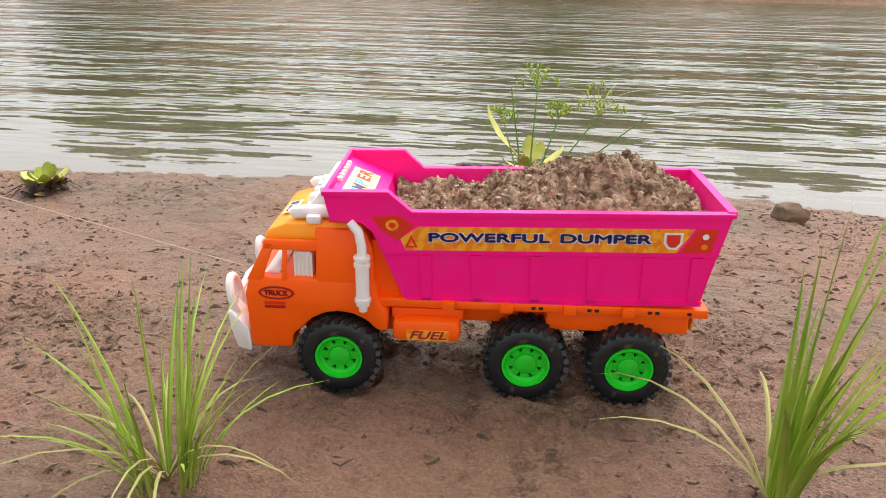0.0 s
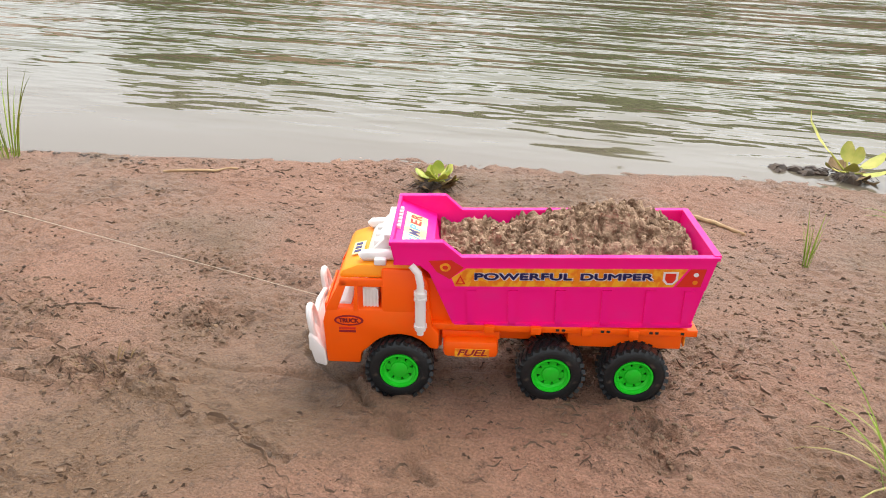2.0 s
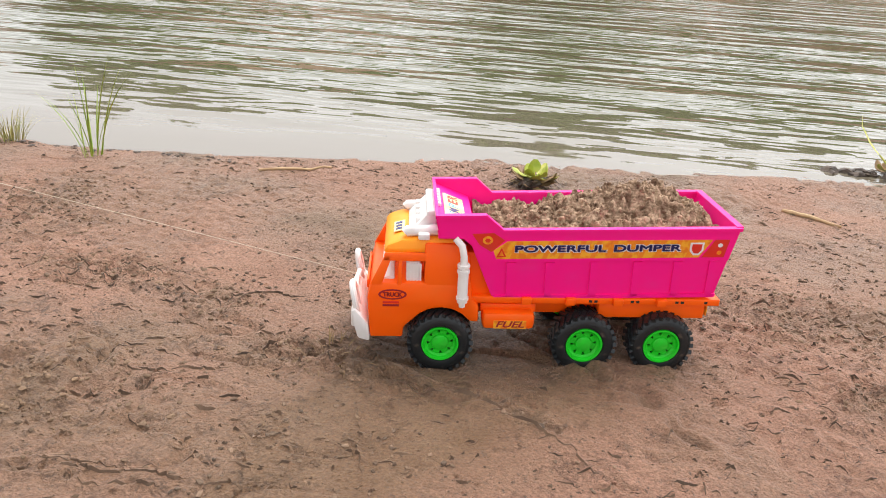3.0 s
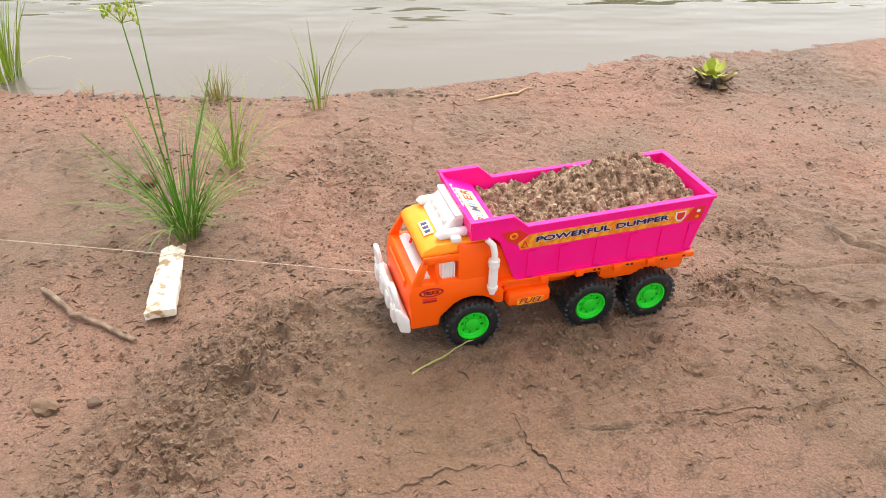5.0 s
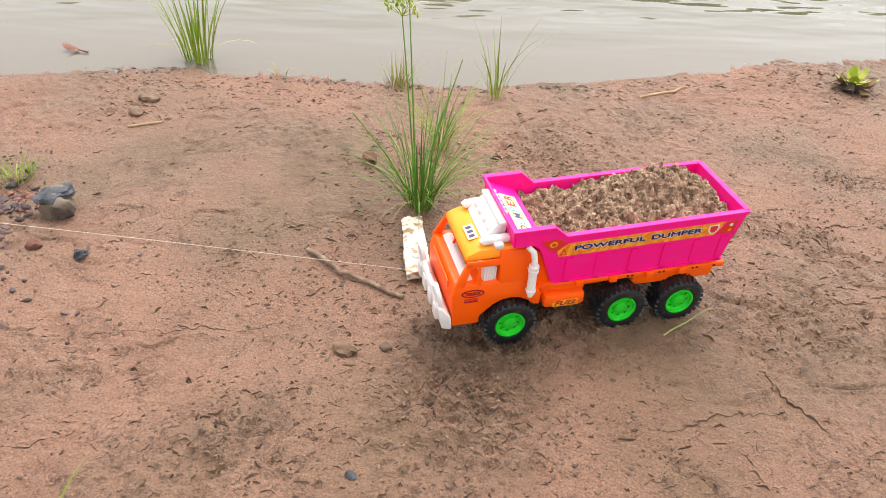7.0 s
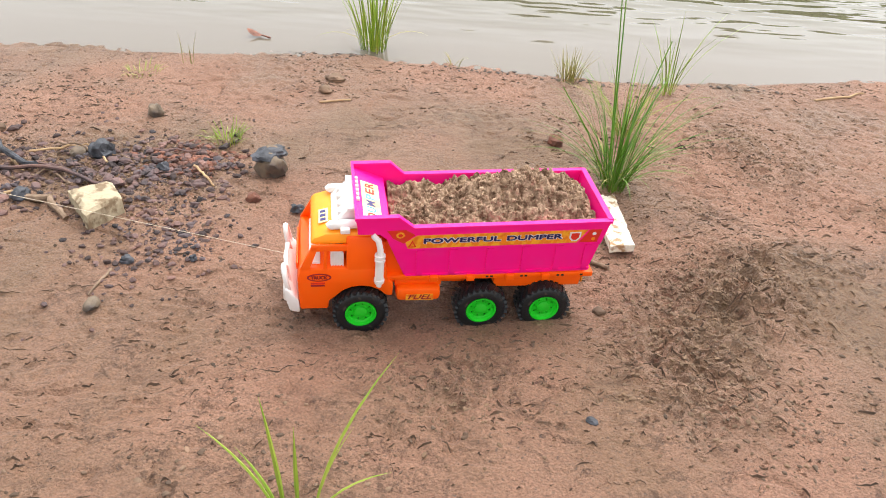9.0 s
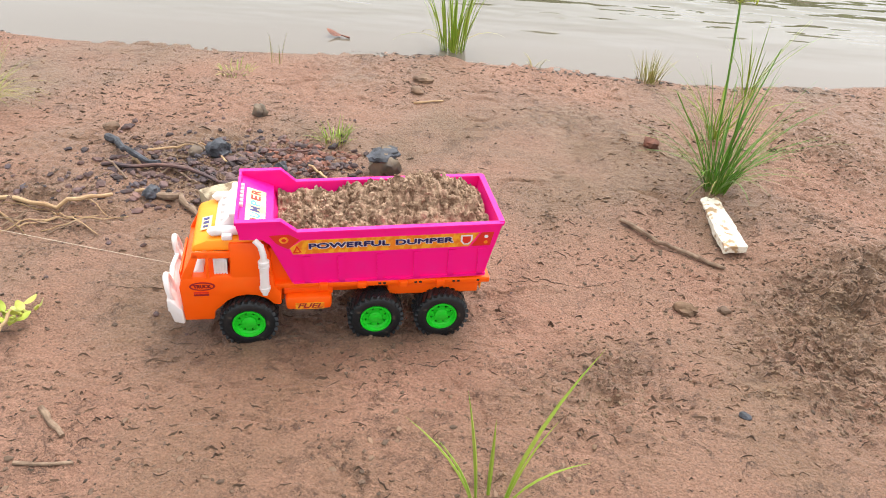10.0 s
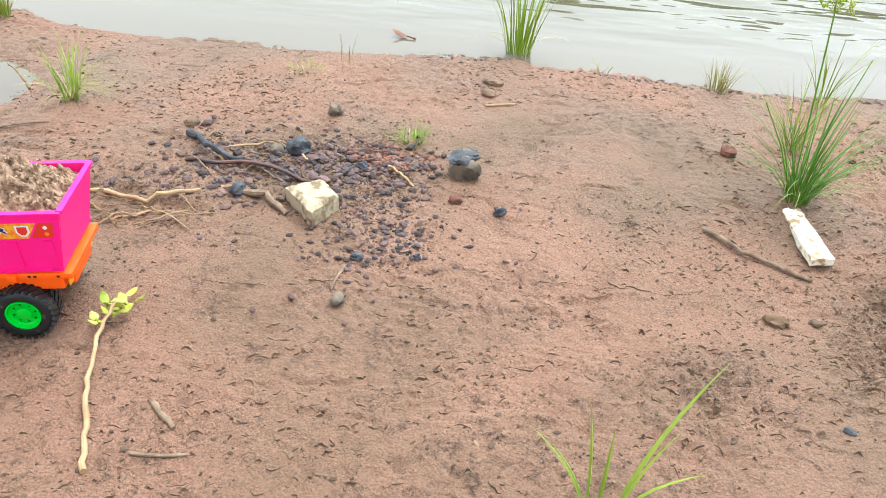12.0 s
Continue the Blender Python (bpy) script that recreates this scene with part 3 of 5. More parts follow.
    part("grille", bm, ORANGE, cab)
    # bull bar
    bumper = new("bumper")
    bumper.parent = truck
    bm = bmesh.new()
    prism(bm, [(-0.103, 0.040), (-0.090, 0.036), (-0.088, 0.038), (-0.090, 0.060), (-0.106, 0.080), (-0.110, 0.078), (-0.108, 0.060)], -0.070, 0.070, 0.002)
    part("lower_bar", bm, WHITE, bumper)
    for y in (-0.050, -0.017, 0.017, 0.050):
        bm = bmesh.new()
        box(bm, (-0.112, y - 0.010, 0.050), (-0.104, y + 0.010, 0.074), 0.003)
        part("lamp_block", bm, WHITE, bumper)
    for y in (-0.050, 0.050):
        bm = bmesh.new()
        tube(bm, [(-0.106 - 0.004 * math.sin(a), y + 0.013 * math.cos(a), 0.086 + 0.022 * math.sin(a)) for a in (k * math.pi / 10 for k in range(21))], 0.0040, 8)
        tube(bm, [(-0.107, y, 0.074), (-0.108, y, 0.090), (-0.110, y, 0.107)], 0.0026, 8)
        part("guard_loop", bm, WHITE, bumper)
    bm = bmesh.new()
    tube(bm, [(-0.106, -0.038, 0.086), (-0.109, 0, 0.088), (-0.106, 0.038, 0.086)], 0.0035, 8)
    part("cross_bar", bm, WHITE, bumper)
    # exhausts
    for s in (-1, 1):
        bm = bmesh.new()
        tube(bm, [(0.025, s * 0.078, 0.090), (0.025, s * 0.078, 0.096), (0.025, s * 0.078, 0.0961), (0.025, s * 0.078, 0.142), (0.025, s * 0.078, 0.1421),
                  (0.025, s * 0.078, 0.156), (0.022, s * 0.077, 0.170), (0.014, s * 0.074, 0.178)],
             [0.004, 0.004, 0.0065, 0.0065, 0.0045, 0.0045, 0.0045, 0.004], 12)
        for z in (0.136, 0.143, 0.100):
            tube(bm, [(0.025, s * 0.078, z), (0.025, s * 0.078, z + 0.0035)], 0.0078, 12)
        box(bm, (0.02, min(s * 0.066, s * 0.076), 0.1335), (0.031, max(s * 0.066, s * 0.076), 0.1365), 0.001)
        part("exhaust_pipe", bm, WHITE, truck, "white ribbed plastic exhaust stack")
    # tanks
    for s in (-1, 1):
        bm = bmesh.new()
        prism(bm, [(0.052, 0.056), (0.118, 0.056), (0.118, 0.079), (0.052, 0.079)], s * 0.046, s * 0.074, 0.006)
        box(bm, (0.050, min(s * 0.04, s * 0.06), 0.074), (0.12, max(s * 0.04, s * 0.06), 0.086), 0.002)
        tank = part("fuel_tank", bm, ORANGE, truck)
        bm = bmesh.new()
        box(bm, (0.066, s * 0.0742 - 0.0004, 0.0585), (0.107, s * 0.0742 + 0.0004, 0.0695))
        part("tank_sticker", bm, GOLD, tank, "amber sticker on the tank")
        lettering("FUEL", 0.012, MAROON, tank, pose(0.086, s * 0.0746, 0.064, 90, 0, 0 if s < 0 else 180), bold=0.0003, shear=0.3, width=0.036)
    # chassis
    bm = bmesh.new()
    box(bm, (-0.06, -0.036, 0.048), (0.05, 0.036, 0.07), 0.002)
    box(bm, (0.03, -0.040, 0.064), (0.345, 0.040, 0.094), 0.002)
    box(bm, (0.03, -0.066, 0.0895), (0.352, 0.066, 0.0985), 0.0015)
    box(bm, (0.20, -0.060, 0.068), (0.337, 0.060, 0.091), 0.003)
    box(bm, (0.03, -0.058, 0.084), (0.062, 0.058, 0.155), 0.003)
    for s in (-1, 1):
        for x in (0.10, 0.155, 0.215, 0.27):
            box(bm, (x, s * 0.069 - 0.003, 0.0900), (x + 0.012, s * 0.069 + 0.003, 0.0995), 0.001)
    chassis = part("chassis", bm, ORANGE, truck)
    for s in (-1, 1):
        for x in (0.185, 0.192, 0.238, 0.245, 0.295, 0.302, 0.332):
            bm = bmesh.new()
            box(bm, (x, s * 0.0662 - 0.0004, 0.0925), (x + 0.004, s * 0.0662 + 0.0004, 0.0955))
            part("slot", bm, DARK, chassis)
    for x in (0, 0.182, 0.281):
        bm = bmesh.new()
        tube(bm, [(x, -0.068, HUB_Z), (x, 0.068, HUB_Z)], 0.005, 10)
        part("axle", bm, DARK, truck)
    # load bed
    side = [(0.062, 0.106), (0.340, 0.106), (0.348, 0.150), (0.358, 0.200), (0.071, 0.200), (0.050, 0.219), (-0.008, 0.219), (-0.004, 0.190), (0.024, 0.189), (0.034, 0.180)]
    bm = bmesh.new()
    for s in (-1, 1):
        prism(bm, side, 0, 1, 0, lambda x, y, z: s * (bed_y(z) - 0.0035 * (1 - y)))
        # upper band and rim
        band = [(0.044, 0.158), (0.3495, 0.158), (0.3575, 0.1985), (0.070, 0.1985), (0.049, 0.2175), (-0.0075, 0.2175), (-0.0035, 0.1915), (0.024, 0.1905), (0.034, 0.1815)]
        prism(bm, band, 0, 1, 0, lambda x, y, z: s * (bed_y(z) - 0.001 + 0.0028 * y))
        rim = [(0.3595, 0.1975), (0.3595, 0.2015), (0.0715, 0.2015), (0.0505, 0.2208), (-0.0095, 0.2208), (-0.0095, 0.2165), (0.0495, 0.2165), (0.0702, 0.1975)]
        prism(bm, rim, 0, 1, 0, lambda x, y, z: s * (bed_y(z) - 0.005 + 0.0085 * y))
        for x in (0.078, 0.126, 0.181, 0.234, 0.284, 0.328):
            prism(bm, [(x, 0.108), (x + 0.009, 0.108), (x + 0.010, 0.157), (x - 0.001, 0.157)], 0, 1, 0, lambda x, y, z: s * (bed_y(z) - 0.001 + 0.0030 * y))
        prism(bm, [(0.064, 0.106), (0.341, 0.106), (0.342, 0.111), (0.062, 0.111)], 0, 1, 0, lambda x, y, z: s * (bed_y(z) - 0.001 + 0.0030 * y))

    def across(outline):
        prism(bm, outline, -1, 1, 0, lambda x, y, z: y * (bed_y(z) - 0.001))
    across([(0.062, 0.106), (0.34, 0.106), (0.34, 0.109), (0.062, 0.109)])
    across([(0.337, 0.107), (0.340, 0.107), (0.3585, 0.2005), (0.3545, 0.2005)])
    across([(0.062, 0.107), (0.066, 0.107), (0.038, 0.190), (0.034, 0.187)])
    across([(-0.006, 0.1895), (0.035, 0.1885), (0.038, 0.192), (-0.006, 0.193)])
    across([(-0.006, 0.2105), (0.036, 0.1925), (0.039, 0.1960), (-0.006, 0.2150)])
    across([(0.036, 0.1890), (0.039, 0.1890), (0.039, 0.1955), (0.036, 0.1935)])
    across([(-0.0095, 0.2205), (-0.0045, 0.19), (-0.0015, 0.19), (-0.0055, 0.2205)])
    across([(0.3535, 0.1985), (0.3615, 0.1985), (0.3615, 0.2025), (0.3535, 0.2025)])
    bed = part("load_bed", bm, PINK, truck, "bright pink open plastic tipper bed", BED)
    # stickers on the sides
    for s in (-1, 1):
        def stuck(name, outline, mat, lift, label=""):
            bm2 = bmesh.new()
            prism(bm2, outline, 0, 1, 0, lambda x, y, z: s * (bed_y(z) + 0.0017 + lift + 0.0003 * y))
            return part(name, bm2, mat, bed, label)
        stuck("side_sticker", [(0.064, 0.1625), (0.312, 0.1625), (0.326, 0.1865), (0.077, 0.1865), (0.060, 0.174)], GOLD, 0, "orange and yellow striped sticker")
        stuck("rear_sticker", [(0.315, 0.1625), (0.343, 0.1625), (0.347, 0.1865), (0.329, 0.1865)], RED, 0, "red sticker corner")
        stuck("front_sticker", [(0.034, 0.1965), (0.043, 0.182), (0.058, 0.172), (0.074, 0.1875), (0.060, 0.1975)], RED, 0, "red sticker corner")
        for k in range(12):
            x = 0.080 + k * 0.0195
            stuck("stripe", [(x, 0.1627), (x + 0.006, 0.1627), (x + 0.014, 0.1863), (x + 0.008, 0.1863)], AMBER, 0.0003)
        stuck("badge", [(0.053 + 0.0062 * math.cos(a), 0.188 + 0.0055 * math.sin(a)) for a in (k * math.pi / 6 for k in range(12))], GOLD, 0.0004)
        stuck("badge_mark", [(0.053 + 0.0035 * math.cos(a), 0.188 + 0.003 * math.sin(a)) for a in (k * math.pi / 3 for k in range(6))], RED, 0.0008)
        stuck("warning_mark", [(0.064, 0.1655), (0.076, 0.1655), (0.070, 0.178)], RED, 0.0004)
        stuck("warning_field", [(0.067, 0.1672), (0.073, 0.1672), (0.070, 0.174)], GOLD, 0.0008)
        stuck("shield", [(0.304, 0.166), (0.311, 0.166), (0.316, 0.172), (0.316, 0.183), (0.299, 0.183), (0.299, 0.172)], PALE, 0.0005)
        stuck("shield_field", [(0.305, 0.1685), (0.310, 0.1685), (0.3135, 0.173), (0.3135, 0.181), (0.3015, 0.181), (0.3015, 0.173)], RED, 0.0009)
        for z in (0.169, 0.179):
            stuck("reflector", [(0.336 + 0.003 * math.cos(a), z + 0.0028 * math.sin(a)) for a in (k * math.pi / 5 for k in range(10))], PALE if z > 0.175 else AMBER, 0.0005)
        tilt = math.degrees(math.atan2(0.0085, 0.094))
        for text, x, w in (("POWERFUL", 0.1410, 0.110), ("DUMPER", 0.2465, 0.081)):
            turn = pose(x, s * (bed_y(0.1745) + 0.0026), 0.1758, 90 + tilt, 0, 0 if s < 0 else 180)
            lettering(text, 0.0122, PALE, bed, turn @ pose(0.0004, -0.0003, 0), fat=[(a * 0.0014, c * 0.0011) for a in (-1, 0, 1) for c in (-1, 1)], width=w)
            lettering(text, 0.0120, NAVY, bed, turn @ pose(0, 0, 0.0003), fat=[(-0.0007, 0), (0.0007, 0), (0, 0.0005), (0, -0.0005)], width=w)
    bm = bmesh.new()
    box(bm, (-0.014, -0.060, 0.0), (0.014, 0.036, 0.0009))
    front = part("front_sticker", bm, CREAM, bed, "yellow sticker with coloured letters", pose(0.0155, 0, 0.2061, 0, 22.9, 0))
    for k, (ch, mat) in enumerate(zip("DUMPER", (RED, TEAL, NAVY, TEAL, RED, RED))):
        lettering(ch, 0.019, mat, front, pose(0.0, -0.051 + k * 0.0156, 0.0011, 0, 0, 90), bold=0.0006, width=0.013)
    bm = bmesh.new()
    box(bm, (0.3405, -0.055, 0.070), (0.3425, 0.055, 0.088), 0.0005)
    part("rear_sticker", bm, GOLD, chassis, "orange striped rear sticker")

    # wheels
    bm_t = bmesh.new()
    w = 0.017
    lathe(bm_t, [(r * (1.07 if r > 0.03 else 1.0), y) for r, y in [(0.0225, -w + 0.004), (0.0245, -w), (0.0265, -w - 0.0006), (0.032, -w), (0.0355, -w + 0.0025), (0.0368, -w + 0.006), (0.0368, w - 0.006), (0.0355, w - 0.0025), (0.032, w), (0.0265, w + 0.0006), (0.0245, w), (0.0225, w - 0.004), (0.0225, -w + 0.004)]], 48)
    for k in range(26):
        for s in (-1, 1):
            m = Matrix.Rotation(2 * math.pi * (k + 0.25 * s) / 26, 4, "Y") @ Matrix.Translation((0.0388, s * 0.0090, 0)) @ Matrix.Rotation(s * 0.5, 4, "X")
            bmesh.ops.create_cube(bm_t, size=1, matrix=m @ Matrix.Diagonal((0.0046, 0.0165, 0.0052, 1)))
    tyre = finish(bm_t, "tyre", RUBBER)
    bm_r = bmesh.new()
    lathe(bm_r, [(0.0, -0.0150), (0.0075, -0.0147), (0.0100, -0.0135), (0.0108, -0.0110), (0.0125, -0.0108), (0.0125, -0.0085), (0.0, -0.0085)], 32)
    lathe(bm_r, [(0.0165, -0.0095), (0.0165, -0.0115), (0.0195, -0.0130), (0.0210, -0.0172), (0.0232, -0.0172), (0.0232, -0.008), (0.0165, -0.008)], 40)
    for k in range(8):
        m = Matrix.Rotation(2 * math.pi * k / 8, 4, "Y") @ Matrix.Translation((0.014, -0.0097, 0))
        bmesh.ops.create_cube(bm_r, size=1, matrix=m @ Matrix.Diagonal((0.0068, 0.0026, 0.0084, 1)))
    lathe(bm_r, [(0.0232, -0.008), (0.0232, 0.017), (0.0215, 0.017), (0.0215, -0.008)], 32)
    rim = finish(bm_r, "rim", GREEN)
    bm_b = bmesh.new()
    lathe(bm_b, [(0, -0.004), (0.022, -0.004), (0.022, 0.0), (0, 0.0)], 24)
    back = finish(bm_b, "hub_back", DARK)
    made = []
    for x in (0, 0.182, 0.281):
        for s in (-1, 1):
            wheel = new("wheel")
            wheel.parent = truck
            for name, data in (("tyre", tyre), ("rim", rim), ("hub_back", back)):
                o = new(name, data)
                o.parent = wheel
                if s > 0:
                    o.rotation_euler = (0, 0, math.pi)
            made.append((wheel, x, s))
    return made


WHEELS = build_truck()


def sand_heap():
    def top(x, y):
        u = np.clip((x - 0.06) / 0.28, 0, 1)
        crest = np.interp(x, [0.03, 0.06, 0.10, 0.15, 0.20, 0.25, 0.275, 0.30, 0.33, 0.36], [0.174, 0.180, 0.187, 0.199, 0.215, 0.229, 0.232, 0.219, 0.199, 0.184])
        z = crest - (crest - 0.180) * np.minimum(np.abs(y - 0.016) / 0.080, 1) ** 1.15
        z += 0.013 * (wobble(x + 5, y, 0.026, 21) - 0.5) + 0.009 * (0.5 - np.abs(2 * wobble(x, y, 0.013, 22) - 1)) + 0.011 * (wobble(x, y, 0.0062, 23) - 0.5) + 0.008 * (wobble(x, y, 0.0030, 24) - 0.5)
        return z
    me = grid_mesh("sand_load", np.arange(0.044, 0.3475, 0.0012), np.arange(-0.0655, 0.0656, 0.0012), top)
    # skirt down to the bed floor
    bm = bmesh.new()
    bm.from_mesh(me)
    edge = [e for e in bm.edges if e.is_boundary]
    r = bmesh.ops.extrude_edge_only(bm, edges=edge)
    for g in r["geom"]:
        if isinstance(g, bmesh.types.BMVert):
            g.co = Vector((min(max(g.co.x, 0.068), 0.336), g.co.y * 0.9, 0.1092))
    rng = random.Random(5)
    bm.to_mesh(me)
    bm.free()
    me.transform(BED)
    me.materials.append(SANDY)
    heap = tagged(new("sand_load", me), "heaped crumbly damp brown sand filling the truck bed", "sand")
    bm = bmesh.new()
    for k in range(1000):
        x, y = rng.uniform(0.055, 0.338), rng.gauss(0.0, 0.032)
        if abs(y) < 0.06:
            lump(bm, (x, y, float(top(np.array([x]), np.array([y]))[0]) + 0.001), [0.0009 + 0.0030 * rng.random() ** 3] * 3, rng, 0.9, 1)
    bm.transform(BED)
    tagged(part("loose_sand", bm, SANDY, heap, smooth=False), kind="stuff")
    return heap


sand_load = sand_heap()
bm = bmesh.new()
tube(bm, [(-0.108, -0.0144, 0.104), (-0.5, 0.029, 0.186), (-1.0, 0.084, 0.288), (-1.6, 0.15, 0.410)], 0.0004, 6)
string = thing("pull_string", bm, THREAD, "thin pale taut string tied to the truck's bumper", "string")


# ---- plants ----
def blade(bm, base, aim, length, width, bend, rng, seg=6, fold=0.25):
    """One curved, folded grass blade. aim: heading in radians; bend: 0 upright to 1 far over."""
    side = Vector((-math.sin(aim), math.cos(aim), 0))
    ahead = Vector((math.cos(aim), math.sin(aim), 0))
    p, lean = Vector(base), bend * 0.55
    rows = []
    for k in range(seg + 1):
        u = k / seg
        w = width * (0.55 + 0.6 * u if u < 0.3 else 0.73 * (1 - ((u - 0.3) / 0.7) ** 1.8) + 0.02)
        d = ahead * math.sin(lean) + Vector((0, 0, math.cos(lean)))
        n = d.cross(side)
        rows.append((bm.verts.new(p - side * w * 0.5), bm.verts.new(p + n * w * fold), bm.verts.new(p + side * w * 0.5)))
        p = p + d * (length / seg)
        lean = min(lean + bend * 1.25 / seg, 2.2)
    for a, b in zip(rows, rows[1:]):
        bm.faces.new((a[0], a[1], b[1], b[0]))
        bm.faces.new((a[1], a[2], b[2], b[1]))


def tuft(x, y, count, height, width, seed, mat, label, name="grass_tuft", spread_=0.02, bend=(0.1, 0.7), category="grass", dry=0, group="", aims=(0, 6.283)):
    rng = random.Random(seed)
    root = tagged(new(name), label, category, group)
    root.matrix_basis = pose(x, y, gz(x, y) - 0.004)
    joined = bmesh.new() if height < 0.08 else None
    for k in range(count):
        a = rng.uniform(*aims)
        r = spread_ * math.sqrt(rng.random())
        h = height * rng.uniform(0.45, 1.0)
        bm = joined or bmesh.new()
        blade(bm, (r * math.cos(a), r * math.sin(a), 0), a + rng.uniform(-0.7, 0.7), h, width * rng.uniform(0.7, 1.2), rng.uniform(*bend), rng)
        if not joined:
            part("blade", bm, mat, root)
    if joined:
        tagged(part("foliage", joined, mat, root), kind="stuff")
    for k in range(dry):
        bm = bmesh.new()
        blade(bm, (0, 0, 0.004), rng.uniform(0, 6.283), height * rng.uniform(0.5, 0.9), width * 0.7, rng.uniform(1.0, 1.4), rng)
        part("dry_blade", bm, DRYGRASS, root, "dry straw-coloured blade lying over")
    return root


def umbel(bm, top, size, rng, rays=9):
    for k in range(rays):
        a, e = 2 * math.pi * k / rays + rng.uniform(-.3, .3), rng.uniform(0.2, 1.2)
        d = Vector((math.cos(a) * math.cos(e), math.sin(a) * math.cos(e), math.sin(e)))
        tip = Vector(top) + d * size * rng.uniform(0.6, 1)
        tube(bm, [top, tip], [0.0007, 0.0005], 4)
        for q in range(5):
            lump(bm, tip + Vector((rng.uniform(-1, 1), rng.uniform(-1, 1), rng.uniform(-1, 1))) * size * 0.16, (0.0022, 0.0022, 0.004), rng, 0.3, 1)


def sedge(x, y, stems, seed, label, name="sedge_plant"):
    rng = random.Random(seed)
    root = tagged(new(name), label, "plant")
    root.matrix_basis = pose(x, y, gz(x, y) - 0.003)
    for aim, lean, length, head in stems:
        d = Vector((math.cos(aim) * math.sin(lean), math.sin(aim) * math.sin(lean), math.cos(lean)))
        top = d * length + Vector((0, 0, -0.02 * lean))
        bm = bmesh.new()
        tube(bm, [(0, 0, 0), d * length * 0.5 + Vector((0, 0, 0.01)), top], [0.0018, 0.0015, 0.0010], 6)
        stem = part("stem", bm, RUSH, root)
        if head:
            bm = bmesh.new()
            umbel(bm, top, head, rng)
            part("flower_head", bm, GRASS, stem, "small green flower head")
            for k in range(4):
                bm = bmesh.new()
                blade(bm, top, rng.uniform(0, 6.28), head * 1.8, 0.003, rng.uniform(0.9, 1.3), rng, 4)
                part("bract", bm, GRASS, stem)
    for k in range(10):
        bm = bmesh.new()
        blade(bm, (0, 0, 0), rng.uniform(0, 6.28), rng.uniform(0.06, 0.13), 0.004, rng.uniform(0.7, 1.3), rng)
        part("leaf", bm, GRASS, root)
    return root


def leaf(bm, base, aim, length, width, lift, rng, cup=0.2):
    side = Vector((-math.sin(aim), math.cos(aim), 0))
    d0 = Vector((math.cos(aim) * math.cos(lift), math.sin(aim) * math.cos(lift), math.sin(lift)))
    p = Vector(base)
    stalk = p + d0 * length * 0.6
    tube(bm, [p, stalk], [0.003, 0.002], 5)
    rows = []
    n = side.cross(d0)
    for k in range(6):
        u = k / 5
        w = width * math.sin(math.pi * (0.08 + 0.86 * u)) ** 0.7 * 0.5
        c = stalk + d0 * length * u - n * (0.25 * length * u * u) * rng.uniform(0.6, 1.0)
        rows.append([bm.verts.new(c - side * w - n * 0 + n * cup * w), bm.verts.new(c), bm.verts.new(c + side * w + n * cup * w)])
    for a, b in zip(rows, rows[1:]):
        bm.faces.new((a[0], a[1], b[1], b[0]))
        bm.faces.new((a[1], a[2], b[2], b[1]))


def hyacinth(x, y, leaves, seed, label, rootsize=0.03, dead=5, mat=LEAF):
    rng = random.Random(seed)
    root = tagged(new("stranded_water_plant"), label, "plant")
    root.matrix_basis = pose(x, y, gz(x, y))
    bm = bmesh.new()
    for k in range(9):
        a, r = rng.uniform(0, 6.28), rootsize * rng.uniform(0.1, 0.8)
        lump(bm, (r * math.cos(a), r * math.sin(a), rootsize * 0.2), (rootsize * 0.4, rootsize * 0.4, rootsize * 0.3), rng, 0.6, 2)
    for k in range(26):
        a, r = rng.uniform(0, 6.28), rootsize * rng.uniform(1.0, 1.9)
        tube(bm, [(0, 0, rootsize * 0.4), (r * .6 * math.cos(a), r * .6 * math.sin(a), rootsize * rng.uniform(0.1, 0.6)), (r * math.cos(a), r * math.sin(a), 0.001)], [0.0015, 0.001, 0.0005], 4)
    part("root_mass", bm, ROOT, root, "dark muddy roots")
    for aim, length, width, lift in leaves:
        bm = bmesh.new()
        leaf(bm, (0, 0, rootsize * 0.45), aim, length, width, lift, rng)
        part("leaf", bm, mat, root)
    for k in range(dead):
        bm = bmesh.new()
        leaf(bm, (0, 0, rootsize * 0.3), rng.uniform(0, 6.28), rootsize * rng.uniform(0.6, 1.0), rootsize * 0.6, rng.uniform(-0.2, 0.5), rng, 0.5)
        part("dead_leaf", bm, DEADLEAF, root, "withered brown leaf")
    return root


tuft(1.590, -0.042, 46, 0.205, 0.0056, 11, GRASS, "fresh green grass tuft growing from damp sand", bend=(0.04, 0.8), dry=12, spread_=0.028)
tuft(2.085, 0.02, 34, 0.27, 0.0078, 12, GRASS, "tall broad-bladed green grass tuft on damp sand", bend=(0.03, 0.6), dry=5, aims=(-1.6, 1.5))
sprout = tagged(new("grass_tuft"), "few broad green grass blades in sand", "grass")
sprout.matrix_basis = pose(-0.715, -0.655, gz(-0.715, -0.655) - 0.004)
for aim, h, lean, w in ((0.5, 0.235, 0.42, 0.0085), (0.2, 0.15, 0.30, 0.007), (2.4, 0.16, 0.16, 0.008), (1.6, 0.12, 0.1, 0.007), (3.0, 0.15, 0.55, 0.006), (0.0, 0.13, 0.7, 0.006), (2.8, 0.10, 0.5, 0.006)):
    bm = bmesh.new()
    blade(bm, (0.02 * math.cos(aim), 0.012 * math.sin(aim), 0), aim, h, w, lean, random.Random(1))
    part("blade", bm, GRASS, sprout)
